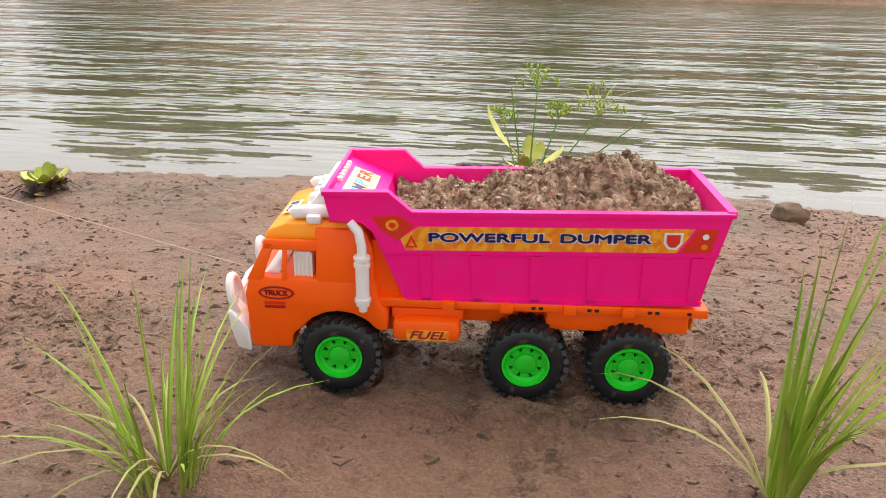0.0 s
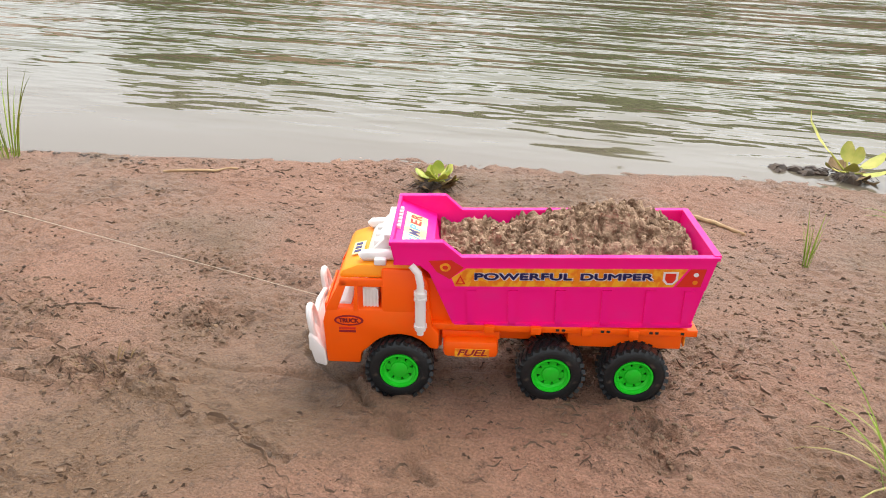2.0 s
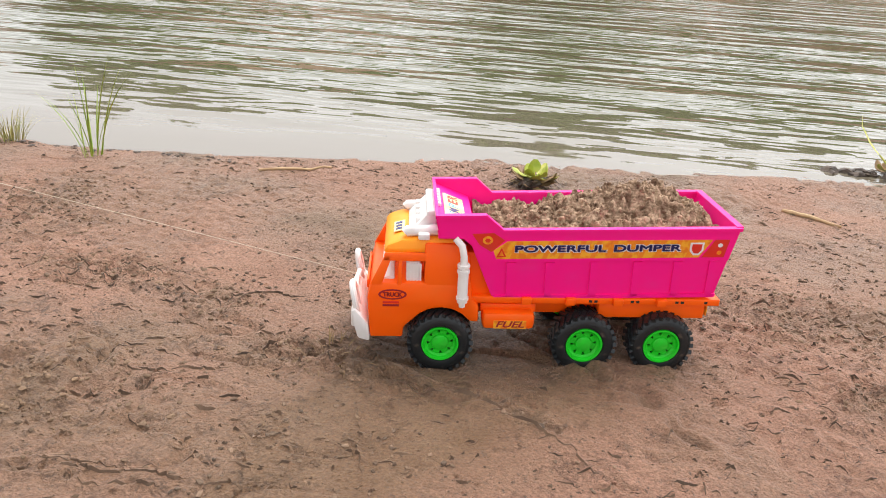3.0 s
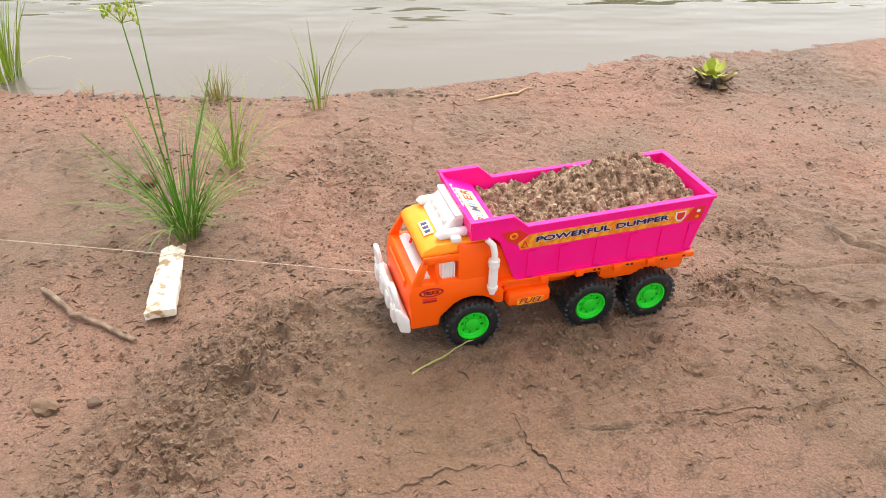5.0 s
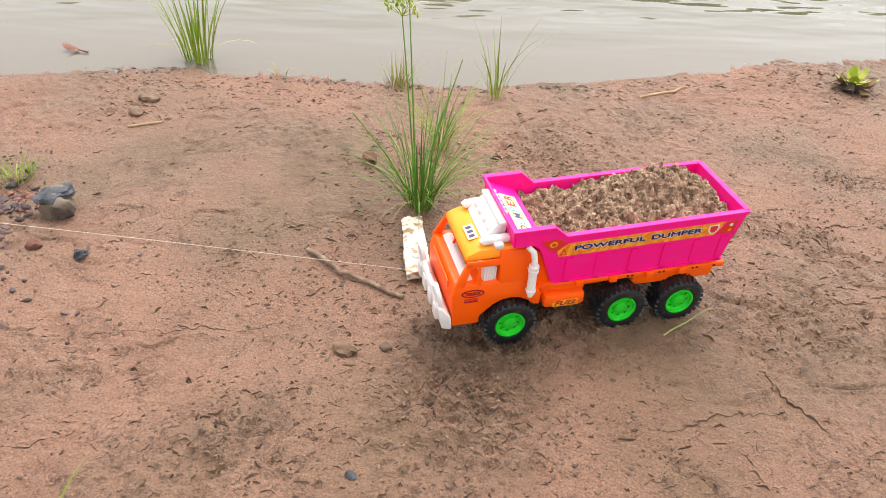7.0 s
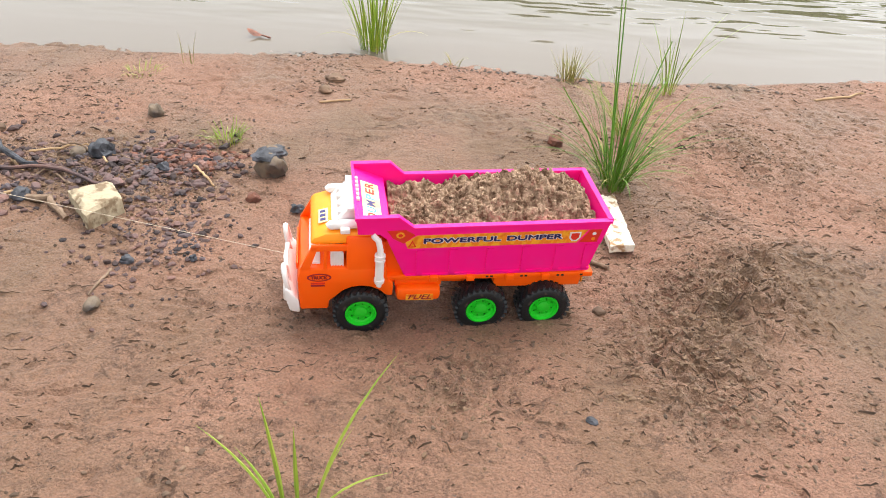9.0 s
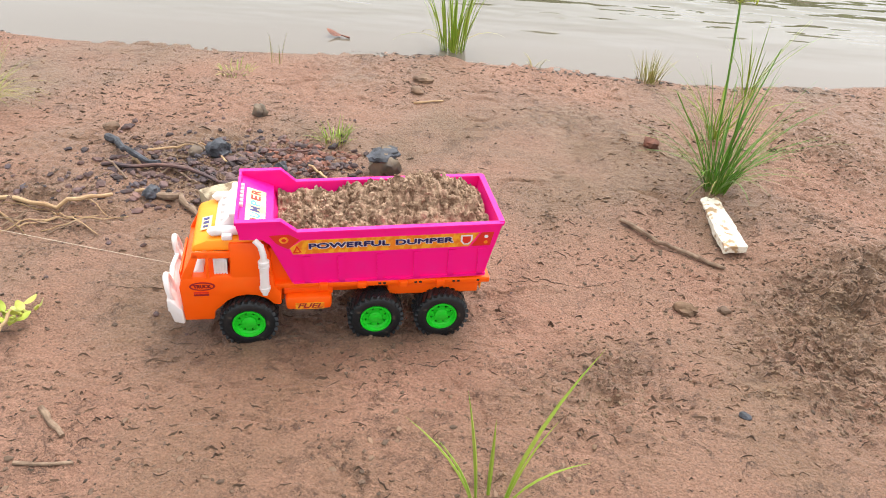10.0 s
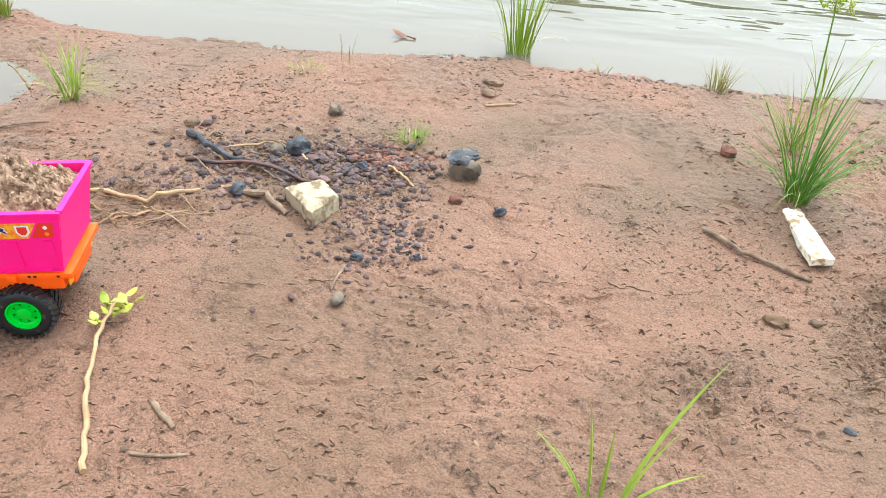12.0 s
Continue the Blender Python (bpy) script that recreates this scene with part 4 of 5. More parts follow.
rush = tuft(-0.282, 0.150, 92, 0.30, 0.0035, 14, RUSH, "dark green rush clump beside the foam strip", "rush_clump", bend=(0.12, 1.05), dry=9)
tuft(-0.235, 0.385, 40, 0.23, 0.0034, 15, GRASS, "yellowish green rush clump on damp sand", "rush_clump", bend=(0.08, 0.85), dry=8)
tuft(-0.09, 0.672, 15, 0.28, 0.0048, 16, GRASS, "sparse thin grass tuft at the water's edge", bend=(0.1, 0.6))
tuft(-0.865, 0.862, 40, 0.30, 0.0075, 17, GRASS, "broad-bladed grass tuft standing in shallow water", bend=(0.05, 0.45), dry=3, spread_=0.035)
tuft(-1.075, 0.228, 55, 0.055, 0.0024, 18, GRASS, "short bright green grass tuft", bend=(0.2, 1.0), spread_=0.028)
tuft(-1.845, 0.245, 34, 0.19, 0.0040, 19, GRASS, "thin green grass tuft with dead base", bend=(0.1, 0.7), dry=34)
tuft(-2.32, 0.74, 40, 0.16, 0.005, 20, GRASS, "green grass tuft at the water's edge", bend=(0.1, 0.8), dry=8)
tuft(-0.335, 0.735, 70, 0.10, 0.0026, 21, DRYGRASS, "pale dry weed at the waterline", "dry_weed", bend=(0.1, 0.7), spread_=0.03)
tuft(-1.315, 0.66, 5, 0.10, 0.003, 22, DRYGRASS, "few thin dry stems at the waterline", "dry_sprig", bend=(0.0, 0.4), spread_=0.015)
tuft(-0.64, 0.765, 8, 0.06, 0.003, 23, DRYGRASS, "few short dry stems at the waterline", "dry_sprig", bend=(0.4, 1.0), spread_=0.02)
tuft(-1.40, 0.565, 40, 0.04, 0.004, 24, DRYGRASS, "low yellowish weed on sand", "low_weed", bend=(0.6, 1.3), spread_=0.04)
tuft(1.612, 0.584, 10, 0.12, 0.004, 25, GRASS, "small upright yellow-green grass sprig", bend=(0.0, 0.25), spread_=0.006)
tuft(2.01, 0.67, 10, 0.09, 0.004, 26, DRYGRASS, "small withered grass sprig", bend=(0.0, 0.5), spread_=0.008)
tuft(0.652, -0.030, 28, 0.036, 0.0024, 27, DEADLEAF, "flattened half-buried weed in churned sand", "low_weed", bend=(0.8, 1.5), spread_=0.045)
sedge(-0.290, 0.165, [(2.6, 0.10, 0.37, 0.035), (1.9, 0.16, 0.40, 0.028), (0.6, 0.32, 0.30, 0), (3.4, 0.5, 0.25, 0)], 31, "tall green sedge with seed heads among rushes")
sedge(1.845, 0.775, [(1.3, 0.12, 0.24, 0.045), (0.3, 0.25, 0.20, 0.03), (-0.1, 0.5, 0.24, 0.055), (0.1, 0.75, 0.29, 0), (2.6, 0.3, 0.19, 0.03), (3.4, 0.15, 0.25, 0)], 32,
      "green umbrella sedge with open flower heads")
hyacinth(0.888, 0.785, [(2.4, 0.024, 0.026, 0.8), (0.6, 0.026, 0.026, 0.6), (1.6, 0.028, 0.028, 1.0), (4.2, 0.024, 0.030, 0.7), (5.4, 0.028, 0.026, 0.5), (3.3, 0.030, 0.026, 0.4), (0.0, 0.030, 0.028, 0.9), (2.9, 0.034, 0.026, 0.25), (1.1, 0.036, 0.024, 0.35), (4.8, 0.034, 0.028, 0.3), (5.9, 0.038, 0.024, 0.2), (3.7, 0.024, 0.024, 1.2)], 41,
         "small stranded water plant with fleshy green leaves", 0.040, 14)
hyacinth(1.83, 1.20, [(2.75, 0.11, 0.026, 0.75), (0.8, 0.045, 0.035, 0.9), (0.2, 0.06, 0.05, 0.5), (1.6, 0.05, 0.035, 1.0), (4.6, 0.045, 0.035, 0.5), (3.6, 0.045, 0.03, 0.3), (5.9, 0.06, 0.05, 0.2)], 42,
         "stranded yellow-green water plant with dark roots", 0.05, 12, YELLOWLEAF)
rr = random.Random(9)
bm = bmesh.new()
for k in range(10):
    lump(bm, (rr.gauss(0, 0.035), rr.gauss(0, 0.018), 0.008), (0.026, 0.018, 0.014), rr, 0.6, 2)
thing("root_clump", bm, ROOT, "dark muddy root clump washed ashore", "roots", m=pose(1.755, 1.225, gz(1.755, 1.225)))


# ---- loose things on the sand ----
def stick(name, pts, r0, r1, mat, label, category="stick", seg=8, knots=()):
    bm = bmesh.new()
    rng = random.Random(len(pts) * 7 + int(r0 * 1e5))
    fine = []
    for (ax, ay, az), (bx, by, bz) in zip(pts, pts[1:]):
        for k in range(5):
            u = k / 5
            fine.append((ax + (bx - ax) * u + rng.gauss(0, r0 * 0.25), ay + (by - ay) * u + rng.gauss(0, r0 * 0.25), az + (bz - az) * u))
    fine.append(pts[-1])
    fine = [(x, y, gz(x, y) + z) for x, y, z in fine]
    n = len(fine)
    tube(bm, fine, [(r0 + (r1 - r0) * k / n) * rng.uniform(0.85, 1.15) for k in range(n)], seg)
    return thing(name, bm, mat, label, category)


def slab(name, corners, thick, mat, label, category, seed, lift=0.0):
    """A worn flat piece with ragged edges, laid on the sand."""
    rng = random.Random(seed)
    bm = bmesh.new()
    (ax, ay), (bx, by), (cx, cy), (dx, dy) = corners
    nu, nv = 16, 8
    rows = []
    for top in (0, 1):
        g = []
        for i in range(nu + 1):
            for j in range(nv + 1):
                u, v = i / nu, j / nv
                x = (ax * (1 - v) + bx * v) * (1 - u) + (dx * (1 - v) + cx * v) * u
                y = (ay * (1 - v) + by * v) * (1 - u) + (dy * (1 - v) + cy * v) * u
                e = i in (0, nu) or j in (0, nv)
                q = noise.noise(Vector((x * 60, y * 60, seed)))
                x += q * 0.003 * e
                y += noise.noise(Vector((x * 50, y * 50, seed + 9))) * 0.003 * e
                z = (thick * (0.82 if e else 1.0) + 0.0022 * noise.noise(Vector((x * 130, y * 130, seed + 3)))) if top else -0.004
                g.append(bm.verts.new((x, y, z + lift * u)))
        rows.append(g)
    f = lambda g, i, j: g[i * (nv + 1) + j]
    for g in rows:
        for i in range(nu):
            for j in range(nv):
                bm.faces.new((f(g, i, j), f(g, i + 1, j), f(g, i + 1, j + 1), f(g, i, j + 1)))
    lo, hi = rows
    ring = [(i, 0) for i in range(nu)] + [(nu, j) for j in range(nv)] + [(i, nv) for i in range(nu, 0, -1)] + [(0, j) for j in range(nv, 0, -1)]
    for p, q in zip(ring, ring[1:] + ring[:1]):
        bm.faces.new((f(lo, *p), f(lo, *q), f(hi, *q), f(hi, *p)))
    mx, my = sum(c[0] for c in corners) / 4, sum(c[1] for c in corners) / 4
    return thing(name, bm, mat, label, category, m=pose(0, 0, gz(mx, my)))


def stone(name, x, y, size, mat, label, seed, category="stone", group="", rough=0.35):
    rng = random.Random(seed)
    bm = bmesh.new()
    lump(bm, (0, 0, size[2] * 0.45), size, rng, rough, 3)
    return thing(name, bm, mat, label, category, group, m=pose(x, y, gz(x, y)))


slab("foam_strip", [(-0.318, 0.118), (-0.280, 0.130), (-0.264, -0.046), (-0.308, -0.056)], 0.012, FOAM, "weathered cream foam strip lying by the rush clump", "foam", 3)
slab("broken_block", [(-1.263, -0.065), (-1.203, -0.023), (-1.162, -0.075), (-1.195, -0.14)], 0.032, BLOCK, "broken pale tan block tilted on burnt scraps", "block", 5)
stick("dead_branch", [(-0.483, 0.020, 0.006), (-0.42, -0.035, 0.008), (-0.37, -0.060, 0.006), (-0.312, -0.098, 0.004)], 0.0048, 0.0034, BARK, "grey-brown dead branch lying on sand")
stick("yellow_branch", [(-1.318, -0.70, 0.004), (-1.345, -0.64, 0.006), (-1.385, -0.56, 0.008), (-1.412, -0.47, 0.014), (-1.405, -0.43, 0.03)], 0.0040, 0.0024, STRAW,
      "peeled pale yellow branch lying on sand")
stick("twig", [(1.422, 0.765, 0.003), (1.47, 0.73, 0.004), (1.524, 0.698, 0.003)], 0.0045, 0.0035, STRAW, "short straw-coloured twig on sand")
stick("twig", [(0.285, 0.690, 0.002), (0.36, 0.72, 0.003), (0.43, 0.76, 0.002)], 0.0035, 0.002, STRAW, "pale thin twig near the waterline")
stick("straw", [(0.096, -0.218, 0.002), (0.14, -0.19, 0.006), (0.185, -0.165, 0.012)], 0.0016, 0.0008, DRYGRASS, "bent green-yellow straw on sand", "straw", 5)
stick("twig", [(-1.277, -0.667, 0.002), (-1.21, -0.656, 0.002)], 0.003, 0.002, BARK, "short dark twig on sand")
stick("twig", [(-1.29, -0.58, 0.002), (-1.245, -0.615, 0.002)], 0.005, 0.003, BARK, "short dark twig on sand")
stick("twig", [(-1.115, -0.235, 0.002), (-1.122, -0.30, 0.003)], 0.003, 0.0015, BARK, "short dark twig on sand")
stick("twig", [(-0.93, 0.455, 0.003), (-0.86, 0.475, 0.003)], 0.003, 0.002, STRAW, "pale short twig on sand")
stick("burnt_stick", [(-1.53, 0.150, 0.006), (-1.46, 0.07, 0.022), (-1.38, 0.04, 0.012)], 0.008, 0.004, CHAR, "charred stick at the old fire")
stick("burnt_stick", [(-1.36, -0.06, 0.006), (-1.30, -0.07, 0.01), (-1.25, -0.11, 0.005)], 0.007, 0.005, BARK, "half-burnt grey stick at the old fire")
stick("burnt_stick", [(-1.62, -0.12, 0.004), (-1.50, -0.13, 0.01), (-1.42, -0.08, 0.006)], 0.005, 0.003, STRAW, "pale stick beside burnt scraps")
stick("burnt_stick", [(-1.50, 0.04, 0.004), (-1.38, 0.03, 0.014), (-1.22, 0.0, 0.008)], 0.005, 0.003, ASH, "charred stick at the old fire")
rt = random.Random(77)
for k in range(14):
    x, y, a, h = rt.gauss(-1.36, 0.10), rt.gauss(0.06, 0.05), rt.uniform(-0.9, 0.4), rt.uniform(0.025, 0.06)
    stick("burnt_twig", [(x - h * math.cos(a), y - h * math.sin(a), 0.004), (x, y, rt.uniform(0.006, 0.014)), (x + h * math.cos(a), y + h * math.sin(a), 0.004)], rt.uniform(0.002, 0.0035), 0.0015,
          rt.choice((ASH, BARK, BARK, STRAW)), "thin half-burnt twig among cinders", "twig", 6)
rl = random.Random(33)
for k in range(16):
    x, y, a, h = rl.uniform(-1.709, -1.426), rl.gauss(-0.162, 0.022), rl.gauss(0.1, 0.5), rl.uniform(0.03, 0.075)
    stick("straw", [(x - h * math.cos(a), y - h * math.sin(a), 0.002), (x, y, rl.uniform(0.003, 0.010)), (x + h * math.cos(a), y + h * math.sin(a), 0.002)], rl.uniform(0.0009, 0.0018), 0.0007,
          rl.choice((BARK, DEADLEAF, STRAW, BARK)), "dry straw litter beside the old fire", "straw", 5)
stick("dead_twig", [(-1.901, 0.190, 0.045), (-1.965, 0.259, 0.055), (-2.054, 0.349, 0.050)], 0.003, 0.0015, DEADLEAF, "dark leafless twig lying in shallow water", "twig", 6)
stick("twig", [(-1.941, 0.069, 0.004), (-1.827, 0.121, 0.004)], 0.003, 0.002, BARK, "thin dark twig on wet sand", "twig", 6)
big = stone("large_stone", -0.948, 0.112, (0.036, 0.028, 0.034), ROCK, "dark wet stone with a blackened top", 51, rough=0.5)
bm = bmesh.new()
lump(bm, (-0.002, 0.003, 0.041), (0.034, 0.027, 0.011), random.Random(4), 0.4, 3)
part("charred_top", bm, CHAR, big, "blue-black charred top")
stone("charcoal_lump", -1.290, 0.118, (0.024, 0.021, 0.021), CHAR, "blue-black lump of charcoal on sand", 52, "charcoal")
stone("charcoal_lump", -1.335, 0.110, (0.017, 0.014, 0.013), ROCK, "grey-brown scorched stone at the fire", 53)
stone("charcoal_lump", -1.150, 0.075, (0.016, 0.012, 0.013), CHAR, "blue-black lump of charcoal on sand", 54, "charcoal")
stone("charcoal_lump", -1.355, -0.062, (0.018, 0.014, 0.014), CHAR, "blue-black lump of charcoal on sand", 55, "charcoal")
stone("charcoal_lump", -0.868, -0.016, (0.012, 0.009, 0.008), CHAR, "small blue-black charcoal piece", 56, "charcoal", rough=0.6)
stone("charcoal_lump", -1.100, -0.212, (0.011, 0.008, 0.007), CHAR, "small blue-black charcoal piece", 57, "charcoal", rough=0.6)
stone("charcoal_lump", -1.000, -0.185, (0.008, 0.006, 0.006), CHAR, "small blue-black charcoal piece", 58, "charcoal", rough=0.6)
stone("pebble", -0.955, 0.006, (0.014, 0.011, 0.010), REDSTONE, "small red-brown brick chip", 59)
stone("pebble", -0.388, 0.318, (0.020, 0.016, 0.016), REDSTONE, "reddish brown rounded pebble", 60)
stone("pebble", -1.262, 0.318, (0.018, 0.016, 0.018), ROCK, "dark brown pebble on damp sand", 61)
stone("pebble", -1.105, -0.322, (0.015, 0.010, 0.009), ROCK, "dark grey pebble pressed into sand", 62)
stone("mud_clod", -0.92, 0.598, (0.024, 0.018, 0.010), CRUMB, "dark crumbly mud clod", 63, "clod")
stone("mud_clod", -0.93, 0.52, (0.018, 0.014, 0.010), CRUMB, "dark crumbly mud clod", 64, "clod")
stone("mud_clod", -0.400, -0.220, (0.020, 0.013, 0.010), TURNED, "dark crumbly mud clod", 65, "clod")
stone("mud_clod", -0.338, -0.215, (0.010, 0.009, 0.008), CRUMB, "dark crumbly mud clod", 66, "clod")
stone("mud_clod", 2.33, 0.90, (0.030, 0.022, 0.022), CRUMB, "dark crumbly mud clod", 67, "clod")
stone("mud_clod", -0.375, -0.475, (0.008, 0.005, 0.004), CHAR, "dark broken lump pressed into sand", 68, "clod")
stone("mud_clod", -1.545, 0.19, (0.016, 0.012, 0.010), CRUMB, "dark crumbly mud clod", 69, "clod")
bm = bmesh.new()
leaf(bm, (0, 0, 0.002), 2.9, 0.045, 0.030, 0.15, random.Random(3), 0.3)
thing("fallen_leaf", bm, REDSTONE, "reddish brown leaf floating in shallow water", "leaf", m=pose(-1.165, 0.89, WATER_Z + 0.001))
shoot = tagged(new("leafy_shoot"), "yellow-green leafy shoot at the branch's end", "leaves")
shoot.matrix_basis = pose(-1.405, -0.435, gz(-1.405, -0.435) + 0.004)
for k in range(13):
    rg = random.Random(k)
    bm = bmesh.new()
    leaf(bm, (rg.uniform(-.02, .02), rg.uniform(-.035, .03), 0.012), rg.uniform(0, 6.28), rg.uniform(0.014, 0.022), 0.013, rg.uniform(0.1, 0.9), rg)
    part("leaf", bm, LEAF, shoot)


def scatter(name, places, mat, label, category, seed, flat=0.6):
    """Many small bits pressed into the sand, as one stuff object."""
    rng = np.random.RandomState(seed)
    g = (1 + 5 ** 0.5) / 2
    base = np.array([(-1, g, 0), (1, g, 0), (-1, -g, 0), (1, -g, 0), (0, -1, g), (0, 1, g), (0, -1, -g), (0, 1, -g), (g, 0, -1), (g, 0, 1), (-g, 0, -1), (-g, 0, 1)]) / 1.9
    tri = np.array([(0, 11, 5), (0, 5, 1), (0, 1, 7), (0, 7, 10), (0, 10, 11), (1, 5, 9), (5, 11, 4), (11, 10, 2), (10, 7, 6), (7, 1, 8),
                    (3, 9, 4), (3, 4, 2), (3, 2, 6), (3, 6, 8), (3, 8, 9), (4, 9, 5), (2, 4, 11), (6, 2, 10), (8, 6, 7), (9, 8, 1)])
    xs, ys, s = (np.array([p[k] for p in places]) for k in range(3))
    n = len(places)
    z = ground_height(xs, ys)
    v = base[None] * (s[:, None, None] * rng.uniform(0.65, 1.3, (n, 12, 1)))
    v[:, :, 2] *= flat
    v[:, :, 0] *= rng.uniform(0.7, 1.7, (n, 1))
    a = rng.uniform(0, 6.283, (n, 1))
    x, y = v[:, :, 0] * np.cos(a) - v[:, :, 1] * np.sin(a), v[:, :, 0] * np.sin(a) + v[:, :, 1] * np.cos(a)
    v = np.stack([x + xs[:, None], y + ys[:, None], v[:, :, 2] + z[:, None] + 0.25 * s[:, None]], -1)
    f = (tri[None] + 12 * np.arange(n)[:, None, None]).reshape(-1, 3)
    me = bpy.data.meshes.new(name)
    me.from_pydata(v.reshape(-1, 3), [], f)
    me.materials.append(mat)
    return tagged(new(name, me), label, category, kind="stuff")


rs = np.random.RandomState(8)
px, py = rs.uniform(-2.4, 2.6, 130000), rs.uniform(-0.75, 1.0, 130000)
patchy = wobble(px, py, 0.22, 31) * (0.35 + 0.9 * wobble(px, py, 0.045, 32))
keep = (py < np.interp(px, SHORE_X, SHORE_Y) - 0.03) & (rs.rand(130000) < np.clip(patchy * 1.7 - 0.60, 0, 1))
sizes = 0.0008 + 0.0030 * rs.rand(130000) ** 5
spots = [(x, y, s) for x, y, s, k in zip(px, py, sizes, keep) if k]
scatter("sand_crumbs", spots, CRUMB, "small dark crumbs of damp sand and mud", "crumbs", 1, 0.55)
spots = []
for cx, cy, rx, ry, w in CHURN:
    for k in range(int(90000 * rx * ry * w) + 30):
        spots.append((rs.normal(cx, rx * 0.55), rs.normal(cy, ry * 0.55), 0.0008 + 0.0030 * rs.rand() ** 4))
scatter("turned_clods", spots, TURNED, "small clods of freshly turned damp sand", "clods", 4, 0.6)
spots = [(rs.normal(-1.16, 0.07), rs.normal(0.10, 0.055), 0.002 + 0.007 * rs.rand() ** 2) for k in range(420)]
spots += [(rs.normal(-1.30, 0.12), rs.normal(0.04, 0.075), 0.002 + 0.008 * rs.rand() ** 3) for k in range(900)]
spots += [(rs.normal(-1.08, 0.06), rs.normal(-0.14, 0.07), 0.0015 + 0.005 * rs.rand() ** 2) for k in range(380)]
spots += [(rs.normal(-1.2, 0.25), rs.normal(0.0, 0.15), 0.0015 + 0.004 * rs.rand() ** 2) for k in range(250)]
grit = [(rs.normal(-1.125, 0.045), rs.normal(0.135, 0.03), 0.002 + 0.006 * rs.rand() ** 2) for k in range(340)]
scatter("brick_grit", grit, REDSTONE, "red-brown brick grit beside the burnt scraps", "grit", 6)
scatter("burnt_scraps", spots, ASH, "scattered charcoal crumbs, cinders and red-brown grit", "cinders", 2)
bits = [(rs.normal(x, 0.09), rs.normal(y, 0.012), 0.0018 + 0.005 * rs.rand() ** 3) for x, y in ((0.08, 0.74), (-0.25, 0.72), (-0.55, 0.745), (-1.0, 0.80)) for k in range(60)]
scatter("waterline_debris", bits, ROOT, "dark plant litter washed up along the waterline", "litter", 3, 0.3)


# ---- torn and flaked mud: low scarps, steep wet face with painted shade, sloping sandy back ----
SCARPS = [
    [(0.392, -0.126), (0.447, -0.121), (0.493, -0.100), (0.558, -0.084)],
    [(0.397, -0.313), (0.470, -0.318), (0.587, -0.315)],
    [(0.147, 0.165), (0.267, 0.089), (0.316, 0.129), (0.430, 0.115)],
    [(0.728, -0.048), (0.789, -0.080), (0.845, -0.097), (0.900, -0.130), (0.943, -0.167), (1.003, -0.237)],
    [(0.462, 0.039), (0.498, 0.095), (0.587, 0.110)],
    [(-0.045, -0.065), (-0.012, -0.030), (0.027, 0.012)],
    [(0.587, 0.017), (0.667, -0.003), (0.720, -0.035), (0.778, -0.053), (0.855, -0.083)],
    [(0.420, -0.301), (0.521, -0.299), (0.662, -0.298)],
    [(0.708, -0.119), (0.738, -0.275)],
    [(-0.361, -0.368), (-0.319, -0.350), (-0.260, -0.325), (-0.190, -0.215)],
    [(0.021, -0.420), (0.088, -0.393), (0.129, -0.381), (0.252, -0.371)],
    [(0.135, -0.417), (0.152, -0.462), (0.157, -0.495)],
    [(0.222, -0.286), (0.264, -0.381), (0.278, -0.428)],
    [(0.433, -0.299), (0.551, -0.288)],
    [(-1.369, -0.317), (-1.304, -0.318), (-1.201, -0.294), (-1.114, -0.274), (-1.006, -0.258), (-0.916, -0.240)],
    [(-0.879, -0.233), (-0.750, -0.196), (-0.607, -0.164), (-0.459, -0.130)],
    [(-0.646, -0.539), (-0.619, -0.553), (-0.609, -0.604)],
    [(-0.866, -0.407), (-0.817, -0.422), (-0.752, -0.398)],
]


def scarp_mesh(name, lines, mats, seed):
    """lines: (points, height, depth of the back, which side the face looks to)."""
    rng = np.random.RandomState(seed)
    verts, faces, slots, base = [], [], [], 0
    for pts, h, w, side in lines:
        p = np.asarray(pts, float)
        n = len(p)
        d = np.gradient(p, axis=0)
        d /= np.maximum(np.linalg.norm(d, axis=1, keepdims=True), 1e-9)
        out = np.stack([d[:, 1], -d[:, 0]], 1) * side
        u = np.linspace(0, 1, n)
        ease = np.minimum(1, 3.2 * np.minimum(u, 1 - u)) * rng.uniform(0.55, 1.25, n)
        if n > 8:
            ease *= np.clip(np.interp(np.arange(n), np.arange(0, n + 4, 4), rng.uniform(-0.1, 1.6, len(np.arange(0, n + 4, 4)))), -0.2, 1.2)
        jag = rng.uniform(-1, 1, (n, 1)) * 0.0012
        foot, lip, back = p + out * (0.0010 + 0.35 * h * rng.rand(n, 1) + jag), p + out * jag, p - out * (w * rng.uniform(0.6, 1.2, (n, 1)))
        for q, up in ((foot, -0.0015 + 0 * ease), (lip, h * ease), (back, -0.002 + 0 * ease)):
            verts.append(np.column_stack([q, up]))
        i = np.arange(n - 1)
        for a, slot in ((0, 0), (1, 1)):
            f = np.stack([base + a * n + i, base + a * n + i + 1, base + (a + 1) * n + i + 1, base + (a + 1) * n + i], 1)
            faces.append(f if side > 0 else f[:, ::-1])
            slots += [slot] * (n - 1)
        base += 3 * n
    co = np.concatenate(verts)
    co[:, 2] += ground_height(co[:, 0], co[:, 1])
    me = bpy.data.meshes.new(name)
    me.from_pydata(co, [], np.concatenate(faces))
    for m in mats:
        me.materials.append(m)
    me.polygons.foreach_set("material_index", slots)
    return me


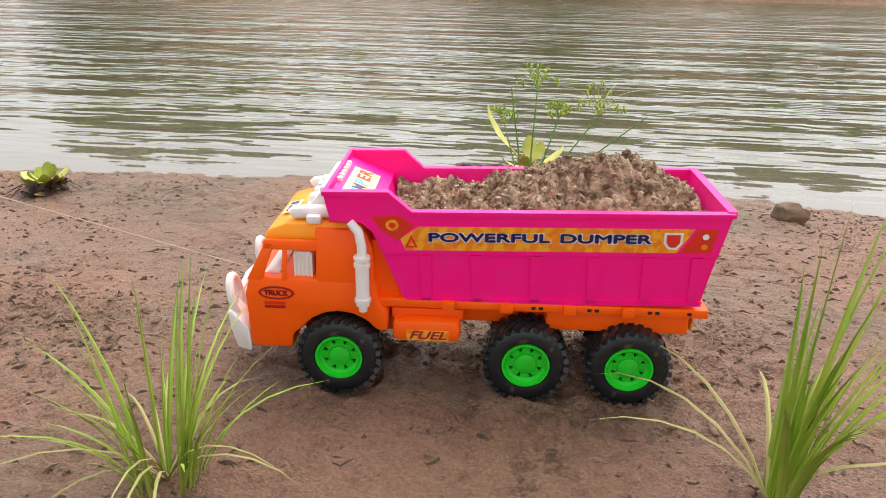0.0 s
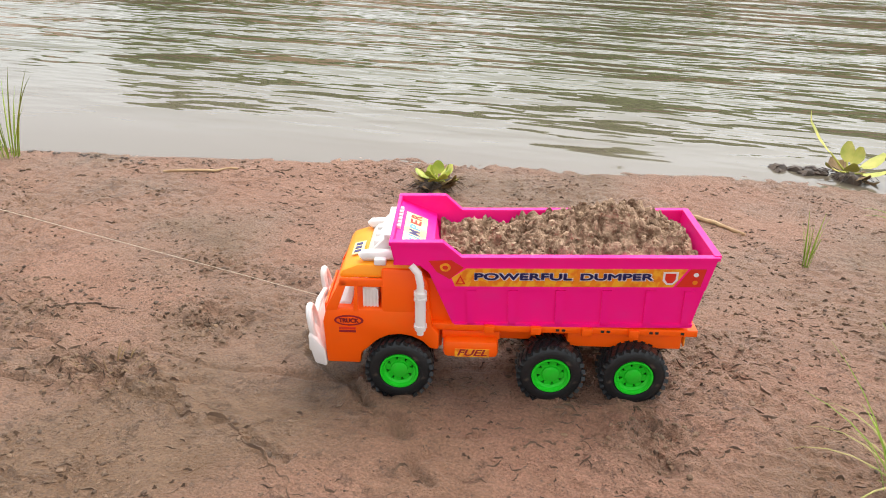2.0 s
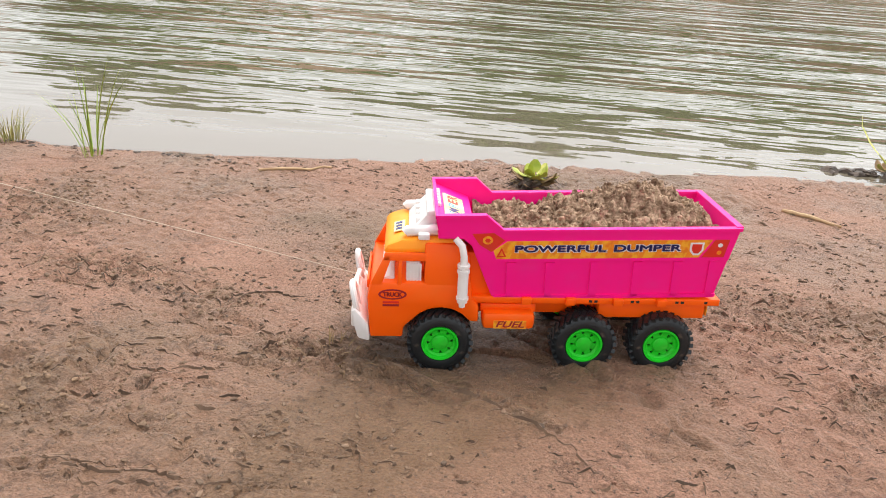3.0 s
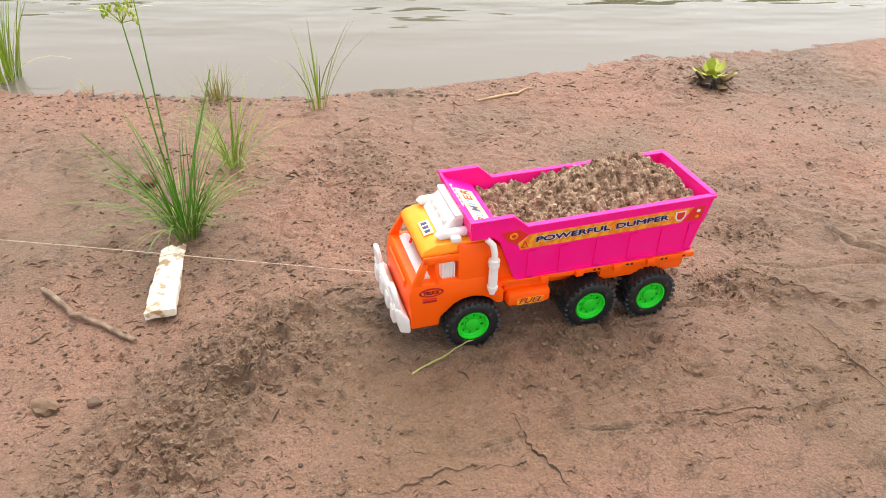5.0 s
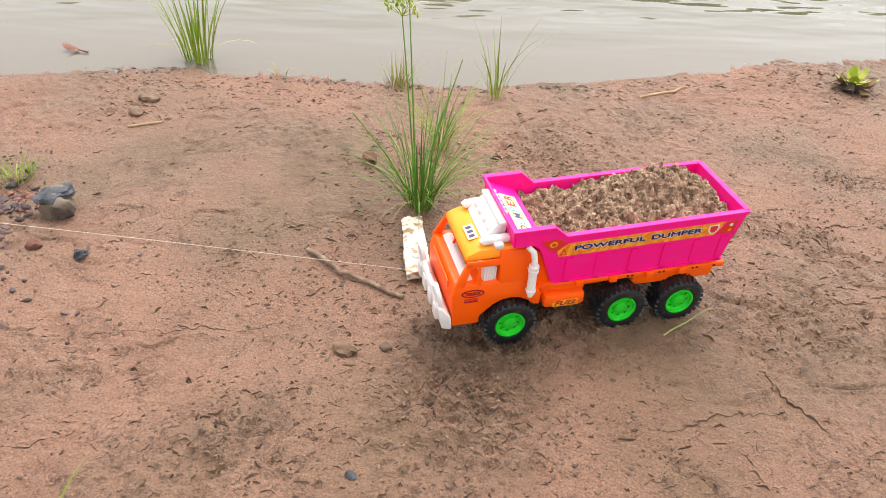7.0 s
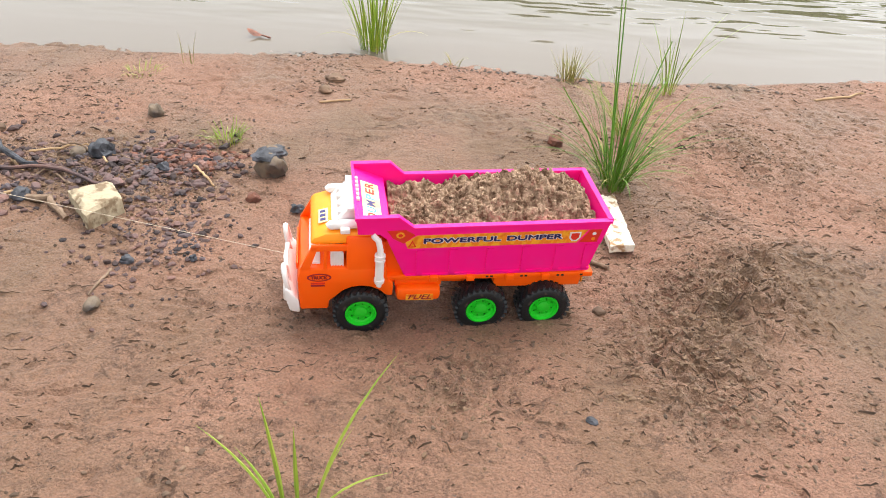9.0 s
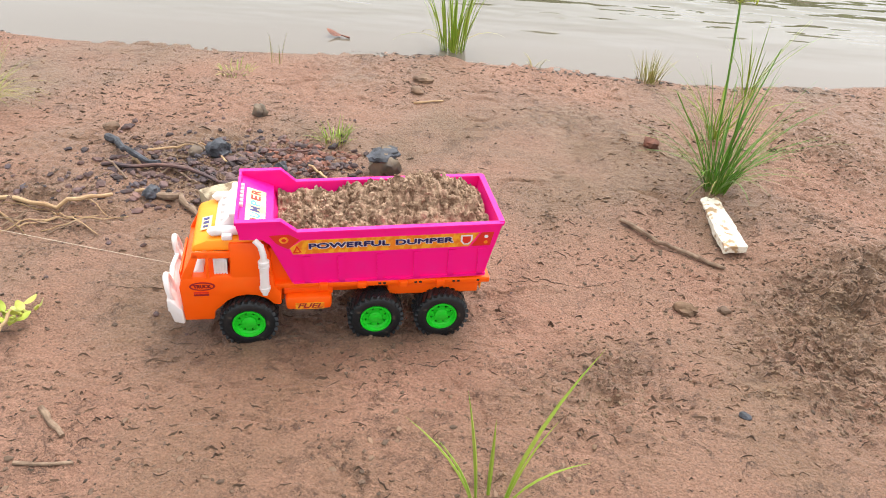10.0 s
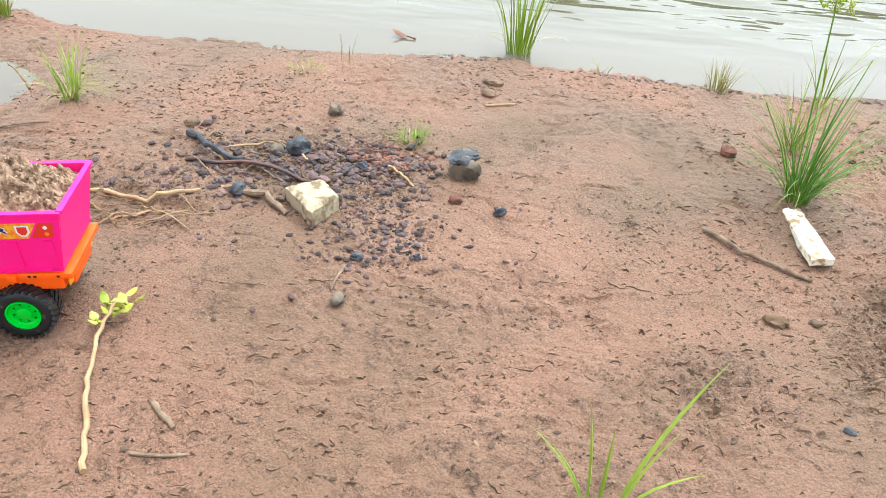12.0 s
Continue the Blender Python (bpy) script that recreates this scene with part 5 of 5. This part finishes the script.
def ragged(line, step, seed, amount=0.004):
    rng = np.random.RandomState(seed)
    p = np.array(line)
    along = np.concatenate([[0], np.cumsum(np.linalg.norm(np.diff(p, axis=0), axis=1))])
    k = np.arange(0, along[-1], step)
    x, y = np.interp(k, along, p[:, 0]), np.interp(k, along, p[:, 1])
    drift = np.cumsum(rng.normal(0, amount * 0.55, (2, len(k))), axis=1)
    drift -= np.linspace(0, 1, len(k)) * drift[:, -1:]
    return np.column_stack([x + drift[0], y + drift[1]])


def mud_flakes():
    rng = np.random.RandomState(19)
    long = [(ragged(line, 0.0045, 60 + k), 0.0036 if k < 14 else 0.0018, 0.012, -1 if line[0][0] < line[-1][0] else 1) for k, line in enumerate(SCARPS)]
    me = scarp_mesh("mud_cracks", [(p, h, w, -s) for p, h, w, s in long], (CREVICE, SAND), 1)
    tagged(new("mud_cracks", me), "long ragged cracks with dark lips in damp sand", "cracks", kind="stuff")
    flakes = []
    x, y = rng.uniform(-2.4, 2.6, 90000), rng.uniform(-0.8, 1.0, 90000)
    dense = np.clip(2.6 * wobble(x, y, 0.30, 51) * (0.3 + wobble(x, y, 0.09, 52)) - 0.62, 0.14, 1)
    dense = np.maximum(dense * 0.42, 1.5 * np.clip(churned(x, y) - 0.15, 0, 1))
    keep = (rng.rand(90000) < dense * 0.55) & (y < np.interp(x, SHORE_X, SHORE_Y) - 0.03)
    turned = churned(x, y)
    for px, py, t in zip(x[keep], y[keep], turned[keep]):
        size = 0.0035 + 0.014 * rng.rand() ** 2.5
        aim = rng.normal(0.15, 0.55) if t < 0.3 else rng.uniform(-1.6, 1.6)
        curl = rng.normal(0, 1.1)
        k = np.linspace(-1, 1, 6)
        a = aim + curl * k
        step = size / 3 * np.column_stack([np.cos(a), np.sin(a)])
        p = np.cumsum(step, axis=0) + (px, py) + rng.normal(0, size * 0.05, (6, 2))
        flakes.append((p, (0.0014 + 0.0026 * rng.rand() ** 2) * (1 + 0.8 * t), size * rng.uniform(0.5, 1.1), 1 if rng.rand() < 0.8 else -1))
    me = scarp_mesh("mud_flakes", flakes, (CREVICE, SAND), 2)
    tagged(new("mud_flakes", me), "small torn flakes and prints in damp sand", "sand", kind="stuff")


mud_flakes()


# ---- what moves ----
TRUCK = [
    (0, 1.6893, 0.1829, 0.0208, 2.96, -0.03, 5.92),
    (0.5, 1.4904, 0.1459, 0.0156, 0.55, 0.11, 7.27),
    (1, 1.3624, 0.1291, 0.0239, 0.36, 0.15, 7.65),
    (1.5, 1.1626, 0.0954, 0.0119, 1.39, -1.51, 10.29),
    (2, 1.0094, 0.0743, 0.0065, 0.75, -1.25, 10.91),
    (2.5, 0.8735, 0.0573, -0.0010, 0.19, -1.15, 10.50),
    (3, 0.7739, 0.0487, -0.0114, -0.12, -1.78, 9.95),
    (3.2, 0.7407, 0.0270, -0.0085, -0.66, -1.52, 11.10),
    (4.8, 0.2268, -0.0757, -0.0055, -2.05, 0.05, 12.79),
    (5, 0.1665, -0.0875, 0.0008, -1.97, 0.99, 12.44),
    (5.5, 0.0538, -0.1243, 0.0091, -2.84, 0.76, 13.22),
    (6, -0.0571, -0.1441, 0.0104, -1.76, 1.52, 12.62),
    (6.5, -0.1112, -0.1619, 0.0114, -0.80, 1.12, 12.54),
    (6.7, -0.1176, -0.1582, 0.0114, 0.31, 1.25, 12.33),
    (7.5, -0.3050, -0.1700, -0.0120, 1.00, -2.80, 12.10),
    (8.3, -0.5030, -0.1880, -0.0300, 1.80, -1.30, 12.40),
    (8.5, -0.5907, -0.1944, -0.0397, 1.78, 0.95, 13.68),
    (9, -0.7218, -0.2268, -0.0325, 2.69, 2.18, 12.78),
    (9.5, -0.9318, -0.2952, -0.0262, 0.70, 1.59, 15.78),
    (10, -1.0898, -0.3333, -0.0195, -1.09, 2.26, 14.49),
    (10.5, -1.2311, -0.3759, -0.0116, -2.79, 1.81, 14.33),
    (11, -1.4431, -0.4057, -0.0160, -1.63, 0.43, 11.89),
    (11.5, -1.6198, -0.4625, 0.0036, -1.37, -0.35, 13.40),
    (12, -1.7922, -0.4860, 0.0015, -1.62, 0.45, 13.13),
]


def motions():
    rows = [(t, pose(x, y, z, roll, pitch, a)) for t, x, y, z, roll, pitch, a in TRUCK]
    for ob in (truck, sand_load, string):
        walk(ob, rows)
    # wheels turn by the way rolled
    times = [r[0] for r in TRUCK]
    rolled = [0.0]
    for a, b in zip(TRUCK, TRUCK[1:]):
        rolled.append(rolled[-1] + math.hypot(b[1] - a[1], b[2] - a[2]))
    for wheel, x, s in WHEELS:
        turn = []
        for k in range(121):
            way = float(np.interp(k / 10, times, rolled))
            turn.append((k / 10, pose(x, s * 0.063, HUB_Z, 0, -math.degrees(way / HUB_Z), 0)))
        walk(wheel, turn)
    # the ripples drift along the bank and towards it
    walk(water, [(0, pose(0, 0, WATER_Z)), (6, pose(0.12, -0.06, WATER_Z)), (12, pose(0.24, -0.12, WATER_Z))])


motions()
